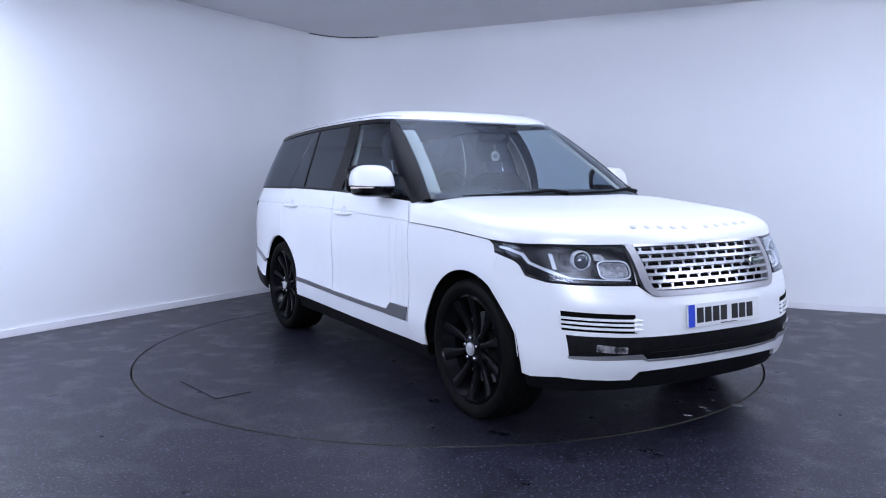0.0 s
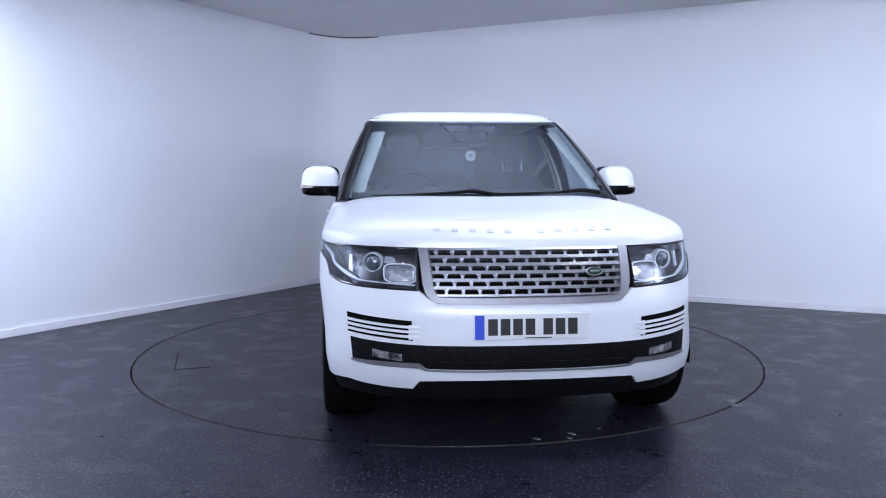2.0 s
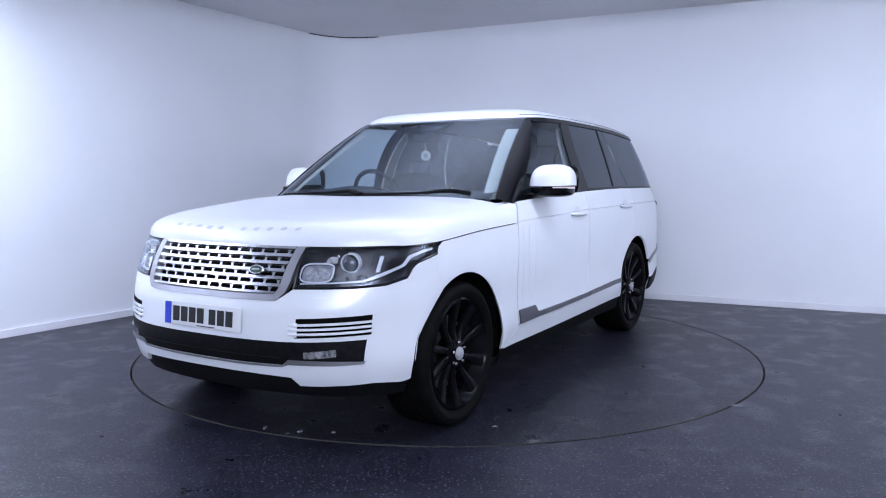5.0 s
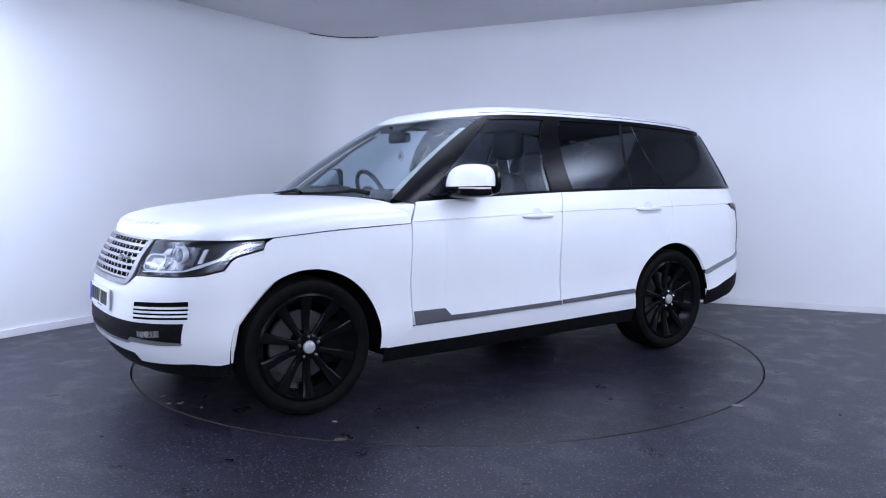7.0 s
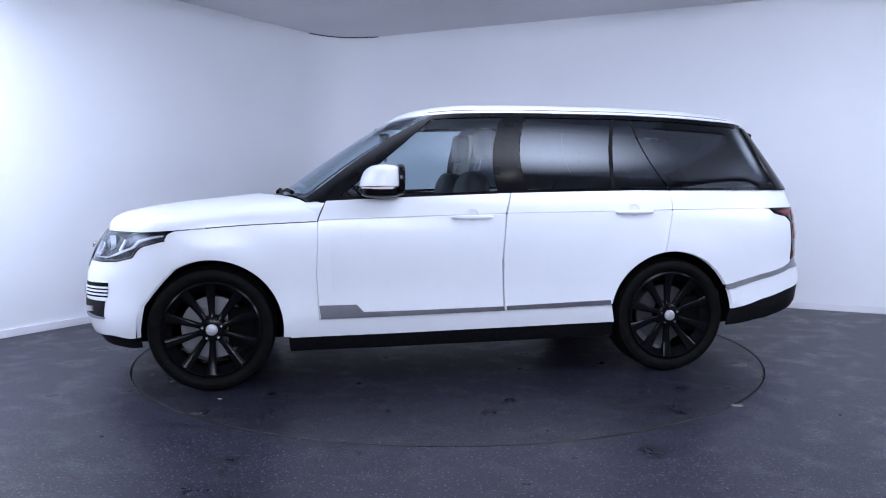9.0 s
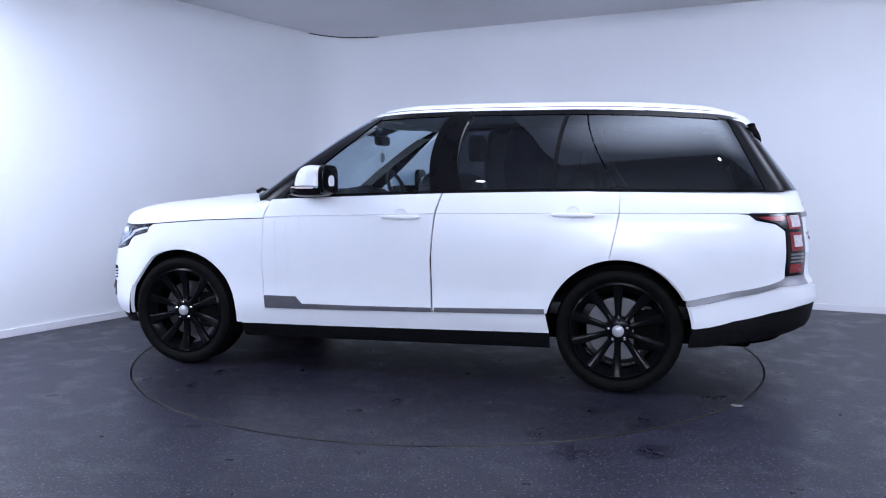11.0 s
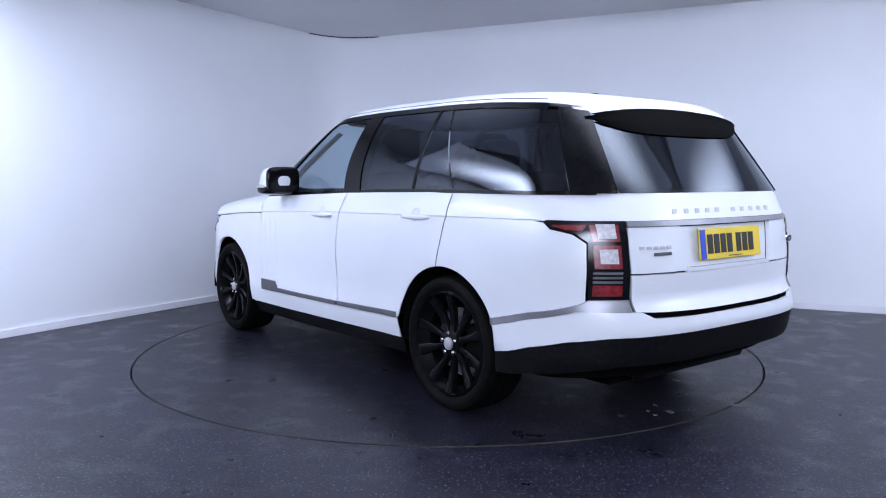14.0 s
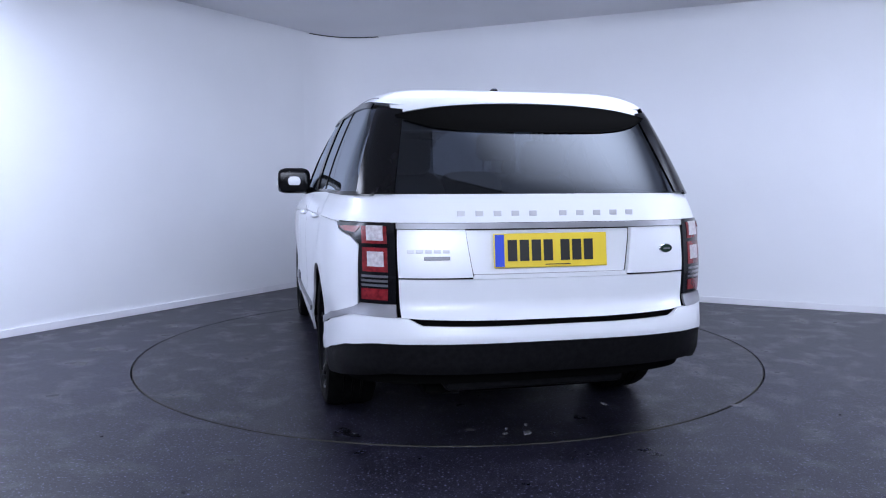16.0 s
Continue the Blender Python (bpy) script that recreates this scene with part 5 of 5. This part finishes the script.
both("light_guide", head_strip, M_GUIDE, headlamps, "pale light guide")
both("indicator", head_box(0.822, 0.836, 0.85, 0.925, -0.03), M_GUIDE, headlamps, "pale upright indicator")


def washer(bm):
    sheet(bm, LOW, [(LOW.yf(y, 0.733), 0.733) for y in (0.60, 0.66)], [(LOW.yf(y, 0.735), 0.735) for y in (0.60, 0.66)], 4, 1, 0.002, 0.002)


both("washer_flap", washer, M_SKIRT, label="thin seam of the lamp washer flap")


# ---- wipers, fin, tow details ----
def wiper(pts, r):
    def make(bm):
        tube(bm, pts, r, 6)
    return make


def scr(y, z, off=0.0):
    return TOP.at(math.copysign(TOP.yf(abs(y), z), y), z, off)


for pts in ([scr(0.72, 1.168, 0.026), scr(0.6, 1.18, 0.03), scr(0.42, 1.174, 0.018), scr(0.1, 1.174, 0.010), scr(-0.05, 1.176, 0.008)],
            [scr(0.03, 1.166, 0.018), scr(-0.08, 1.178, 0.026), scr(-0.25, 1.174, 0.016), scr(-0.5, 1.170, 0.010), scr(-0.68, 1.166, 0.008)]):
    bm = bmesh.new()
    tube(bm, pts, [0.014, 0.012, 0.007, 0.005, 0.004], 8)
    part("wiper", bm, M_PLASTIC, car, "black wiper arm")

bm = bmesh.new()
squad(bm, (-1.66, 0.0, 1.748), (0.05, 0.018, 0.022), 0.9, 0.8, 20, 8, 0.0, 1.0)
part("aerial_fin", bm, M_SATIN, car, "small black roof aerial")

bm = bmesh.new()
for pts, r in (([(-2.30, 0.38, 0.33), (-2.30, 0.38, 0.25)], 0.02),):
    tube(bm, pts, r)
box(bm, 0.5, 0.9, 0.10, pose(-2.15, 0, 0.33), 0.03)
part("silencer", bm, M_PLASTIC, car, "dark exhaust box under the tail")


def lamp_border(bm):
    low, high = head_lamp_outline()
    tube(bm, [LOW.at(u, z, -0.002) for u, z in spread(low, 4)], 0.0065, 6)
    tube(bm, [LOW.at(u, z, -0.002) for u, z in spread(high, 4)], 0.005, 6)
    tube(bm, [LOW.at(u, z, -0.002) for u, z in spread([low[0], high[0]], 4)], 0.008, 6)


both("lamp_border", lamp_border, M_GLOSS, headlamps, "gloss black lamp border")


def lamp_brow(bm):
    """Chrome block over the reflector bowl."""
    ys = (0.60, 0.66)
    sheet(bm, LOW, [(LOW.yf(y, 0.895), 0.895) for y in ys], [(LOW.yf(y, 0.925), 0.925) for y in (0.62, 0.655)], 3, 2, -0.022, 0.01)


both("lamp_brow", lamp_brow, M_FOG, headlamps, "bright block over the reflector")


# ---- inside the car ----
def build_cabin():
    bm = bmesh.new()
    box(bm, 3.1, 1.62, 0.08, pose(-0.6, 0, 0.48), 0.02)
    part("cabin_floor", bm, M_LEATHER, car, "dark carpet floor")
    # dashboard
    bm = bmesh.new()
    rows = []
    for y in np.linspace(-0.80, 0.80, 21):
        k = 1 - 0.12 * (abs(y) / 0.8) ** 3
        prof = [(1.0 * k, 1.13), (0.86, 1.185), (0.72, 1.20), (0.60, 1.19), (0.52, 1.14), (0.50, 0.98), (0.60, 0.75), (0.62, 0.55)]
        hump = 0.035 * math.exp(-((y + 0.38) / 0.2) ** 4)
        rows.append([Vector((x, y, z + (hump if 0.5 < x < 0.7 and z > 1.1 else 0))) for x, z in prof])
    quilt(bm, rows)
    part("dashboard", bm, M_LEATHER, car, "dark dashboard")
    # steering wheel on the right-hand side
    bm = bmesh.new()
    pts = [(0, 0.185 * math.cos(a), 0.185 * math.sin(a)) for a in np.linspace(0, 2 * math.pi, 33)]
    tube(bm, pts, 0.016, 8)
    squad(bm, (0.02, 0, 0), (0.03, 0.075, 0.07), 0.6, 0.6, 20, 10)
    for a in (0, 180, 270):
        box(bm, 0.02, 0.13, 0.035, pose(0.01, 0.12 * math.cos(radians(a)), 0.12 * math.sin(radians(a)), a, 0, 0), 0.006)
    w = part("steering_wheel", bm, M_LEATHER, car, "dark leather steering wheel")
    w.matrix_basis = pose(0.33, -0.40, 1.16, 0, 24, 0)

    def seat(x, y, back_top):
        bm = bmesh.new()
        squad(bm, (x + 0.26, y, 0.72), (0.28, 0.26, 0.12), 0.45, 0.45, 24, 12)
        s = part("seat", bm, M_LEATHER, car, "dark leather seat")
        bm = bmesh.new()
        squad(bm, (0, 0, 0.28), (0.10, 0.25, 0.31), 0.5, 0.45, 24, 14)
        bmesh.ops.transform(bm, matrix=pose(x, y, 0.74, 0, -13, 0), verts=bm.verts)
        part("backrest", bm, M_LEATHER, s)
        bm = bmesh.new()
        squad(bm, (x - 0.19, y, back_top - 0.10), (0.055, 0.135, 0.105), 0.5, 0.5, 24, 12)
        part("headrest", bm, M_LEATHER, s)
        for d in (-0.075, 0.075):
            bm = bmesh.new()
            tube(bm, [(x - 0.14, y + d, back_top - 0.28), (x - 0.17, y + d, back_top - 0.18)], 0.006)
            part("headrest_post", bm, M_CHROME, s, "chrome post")

    for y in (0.42, -0.42):
        seat(-0.12, y, 1.61)
        seat(-1.12, y, 1.50)
    bm = bmesh.new()
    squad(bm, (-0.86, 0, 0.72), (0.28, 0.64, 0.11), 0.4, 0.35, 24, 10)
    squad(bm, (-1.18, 0, 1.02), (0.10, 0.2, 0.3), 0.4, 0.4, 20, 10)
    part("rear_bench", bm, M_LEATHER, car, "dark leather rear bench")
    bm = bmesh.new()
    box(bm, 0.9, 0.24, 0.3, pose(0.1, 0, 0.66), 0.04)
    part("centre_console", bm, M_LEATHER, car)
    # headliner, just under the roof
    bm = bmesh.new()
    line = [TOP.raw(u, z - 0.02) for u, z in top_line(60)]
    rows = []
    for t in (0.2, 0.55, 0.8, 0.93):
        rows.append([Vector(((max(-1.7, min(-0.3, p.x))) * (1 - t) + p.x * t, p.y * t, p.z + 0.035 * (1 - t ** 4))) for p in line])
    quilt(bm, rows)
    mirror(bm)
    part("headliner", bm, M_BEIGE, car, "pale headlining")

    def a_trim(bm):
        n = 12
        a, b = [], []
        for i in range(n + 1):
            t = i / n
            z = 1.19 + (1.64 - 1.19) * t
            a.append((TOP.yf(0.85 + (0.685 - 0.85) * t, z), z))
            b.append((TOP.yf(0.768 + (0.605 - 0.768) * t, z), z))
        sheet(bm, TOP, a, b, 1, 4, -0.045, 0.02)

    both("pillar_trim", a_trim, M_BEIGE, label="pale inner pillar trim")

    def b_trim(bm):
        sheet(bm, TOP, tx((-0.33, 1.2), (-0.40, 1.2), (-0.48, 1.2)), tx((-0.43, 1.66), (-0.48, 1.66), (-0.53, 1.66)), 2, 6, -0.05, 0.02)

    both("pillar_trim", b_trim, M_BEIGE, label="pale inner pillar trim")

    def door_card(bm):
        sheet(bm, LOW, lx((0.70, 0.5), (0.2, 0.5), (-0.3, 0.5), (-1.0, 0.6), (-1.4, 0.9)), lx((0.70, 1.14), (0.2, 1.15), (-0.3, 1.16), (-1.0, 1.17), (-1.4, 1.18)), 3, 5, -0.075, 0.0)

    both("door_card", door_card, M_LEATHER, label="dark inner door lining")
    # inner mirror with its sensor housing and a hanging medal
    bm = bmesh.new()
    rows = []
    for f, dz in ((0.0, 0.0), (0.5, 0.03), (1.0, 0.06)):
        z = 1.672 - dz
        rows.append([scr(y, z, -0.02) for y in np.linspace(-0.205 + 0.06 * f, 0.205 - 0.06 * f, 9)])
    quilt(bm, rows, 0.03, lambda p: Vector((-1, 0, -0.2)))
    part("sensor_housing", bm, M_SATIN, car, "black sensor housing behind the windscreen")
    bm = bmesh.new()
    squad(bm, (0.33, 0.0, 1.56), (0.03, 0.125, 0.038), 0.5, 0.5, 24, 10)
    tube(bm, [(0.34, 0, 1.57), (0.40, 0, 1.63)], 0.012)
    part("inner_mirror", bm, M_SATIN, car, "black inner mirror")
    bm = bmesh.new()
    lathe(bm, [(0.0001, 0.004), (0.024, 0.004), (0.027, 0.007), (0.034, 0.007), (0.036, 0.0), (0.034, -0.006), (0.0001, -0.006)], 32, "x")
    med = part("hanging_ornament", bm, mat("medal_silver", (0.42, 0.41, 0.40), 0.4, 0.5), car, "round silver medal hanging from the inner mirror")
    med.matrix_basis = pose(0.326, 0.012, 1.432)
    bm = bmesh.new()
    lathe(bm, [(0.0001, 0.0075), (0.017, 0.0075), (0.019, 0.0055), (0.0001, 0.0045)], 24, "x")
    part("medal_face", bm, M_TRIM, med, "darker relief in the medal's middle")
    bm = bmesh.new()
    tube(bm, [(0, 0, 0.034), (0.0, -0.006, 0.10)], 0.002)
    part("cord", bm, M_BEIGE, med, "thin cord")
    for y in (0.45, -0.45):
        bm = bmesh.new()
        box(bm, 0.15, 0.30, 0.014, pose(0.08, y * 0.8, 1.66, 0, -10, 0), 0.005)
        part("sun_visor", bm, M_BEIGE, car, "pale sun visor")


build_cabin()


# ---- marks and litter on the turntable and the floor ----
def flake(parent_is_table, x, y, r, squash, turn, material, label):
    rnd = random.Random(int(x * 997 + y * 131))
    bm = bmesh.new()
    n = 9
    ring = [(r * rnd.uniform(0.6, 1.15) * math.cos(2 * math.pi * i / n), r * squash * rnd.uniform(0.6, 1.15) * math.sin(2 * math.pi * i / n)) for i in range(n)]
    lo = [bm.verts.new((a, b, 0.0)) for a, b in ring]
    hi = [bm.verts.new((a * 0.9, b * 0.9, 0.0035)) for a, b in ring]
    for i in range(n):
        bm.faces.new((lo[i], lo[(i + 1) % n], hi[(i + 1) % n], hi[i]))
    bm.faces.new(hi)
    if parent_is_table:
        o = part("paint_flake", bm, material, table, label, False)
        o.matrix_basis = pose(x, y, 0.0, 0, 0, turn)
    else:
        o = thing("paint_flake", bm, material, label, "paint flake", "loose paint flakes on the floor")
        o.matrix_world = pose(x, y, 0.0, 0, 0, turn)


for x, y, r, s in ((2.12, 0.39, 0.028, 0.6), (2.17, 0.2, 0.03, 0.5), (2.18, 0.36, 0.016, 0.6), (2.05, 0.55, 0.014, 0.7), (-0.43, 0.39, 0.03, 0.4),
                   (-2.09, 0.09, 0.035, 0.6), (-1.96, 0.05, 0.022, 0.5), (-2.07, 0.2, 0.018, 0.8), (-2.0, 0.17, 0.014, 0.6), (-1.71, -0.5, 0.03, 0.4),
                   (-1.39, -0.43, 0.026, 0.6), (-1.32, -0.41, 0.017, 0.7), (-1.27, -0.48, 0.022, 0.5), (1.55, 1.2, 0.016, 0.6), (-0.98, 1.46, 0.012, 0.5), (-0.62, 1.40, 0.012, 0.6)):
    flake(True, x, y, r, s, x * 100, M_DEBRIS, "pale worn flake of floor coating")
for x, y, r, s in ((1.63, -1.58, 0.036, 0.55), (1.87, -1.30, 0.02, 0.4), (1.93, -1.31, 0.014, 0.5)):
    flake(False, x, y, r, s, x * 100, M_DEBRIS, "pale flake of worn floor coating")
for x, y, r in ((2.12, -1.75, 0.009), (-1.71, -2.11, 0.008)):
    flake(False, x, y, r, 0.8, 20, M_GAP, "small dark chip on the floor")


def hatch_joint():
    """Angled joint of a cover let into the turntable."""
    for a, b in (((0.05, -1.99), (0.55, -1.90)), ((0.55, -1.90), (0.51, -1.68))):
        bm = bmesh.new()
        d = Vector((b[0] - a[0], b[1] - a[1], 0))
        box(bm, d.length, 0.008, 0.003, pose((a[0] + b[0]) / 2, (a[1] + b[1]) / 2, 0.0015, 0, 0, math.degrees(math.atan2(d.y, d.x))))
        part("cover_joint", bm, M_GAP, table, "thin dark joint of a let-in cover", False)


hatch_joint()


# ---- what moves ----
def motions():
    spin_car, spin_table = [], []
    for i in range(33):
        t = i * 0.5
        a = START + SPEED * t
        c, s = math.cos(radians(a)), math.sin(radians(a))
        spin_car.append((t, pose(CAR_AT[0] * c - CAR_AT[1] * s, CAR_AT[0] * s + CAR_AT[1] * c, 0.0, 0, 0, a)))
        spin_table.append((t, pose(0, 0, 0, 0, 0, a)))
    walk(car, spin_car)
    walk(table, spin_table)


motions()
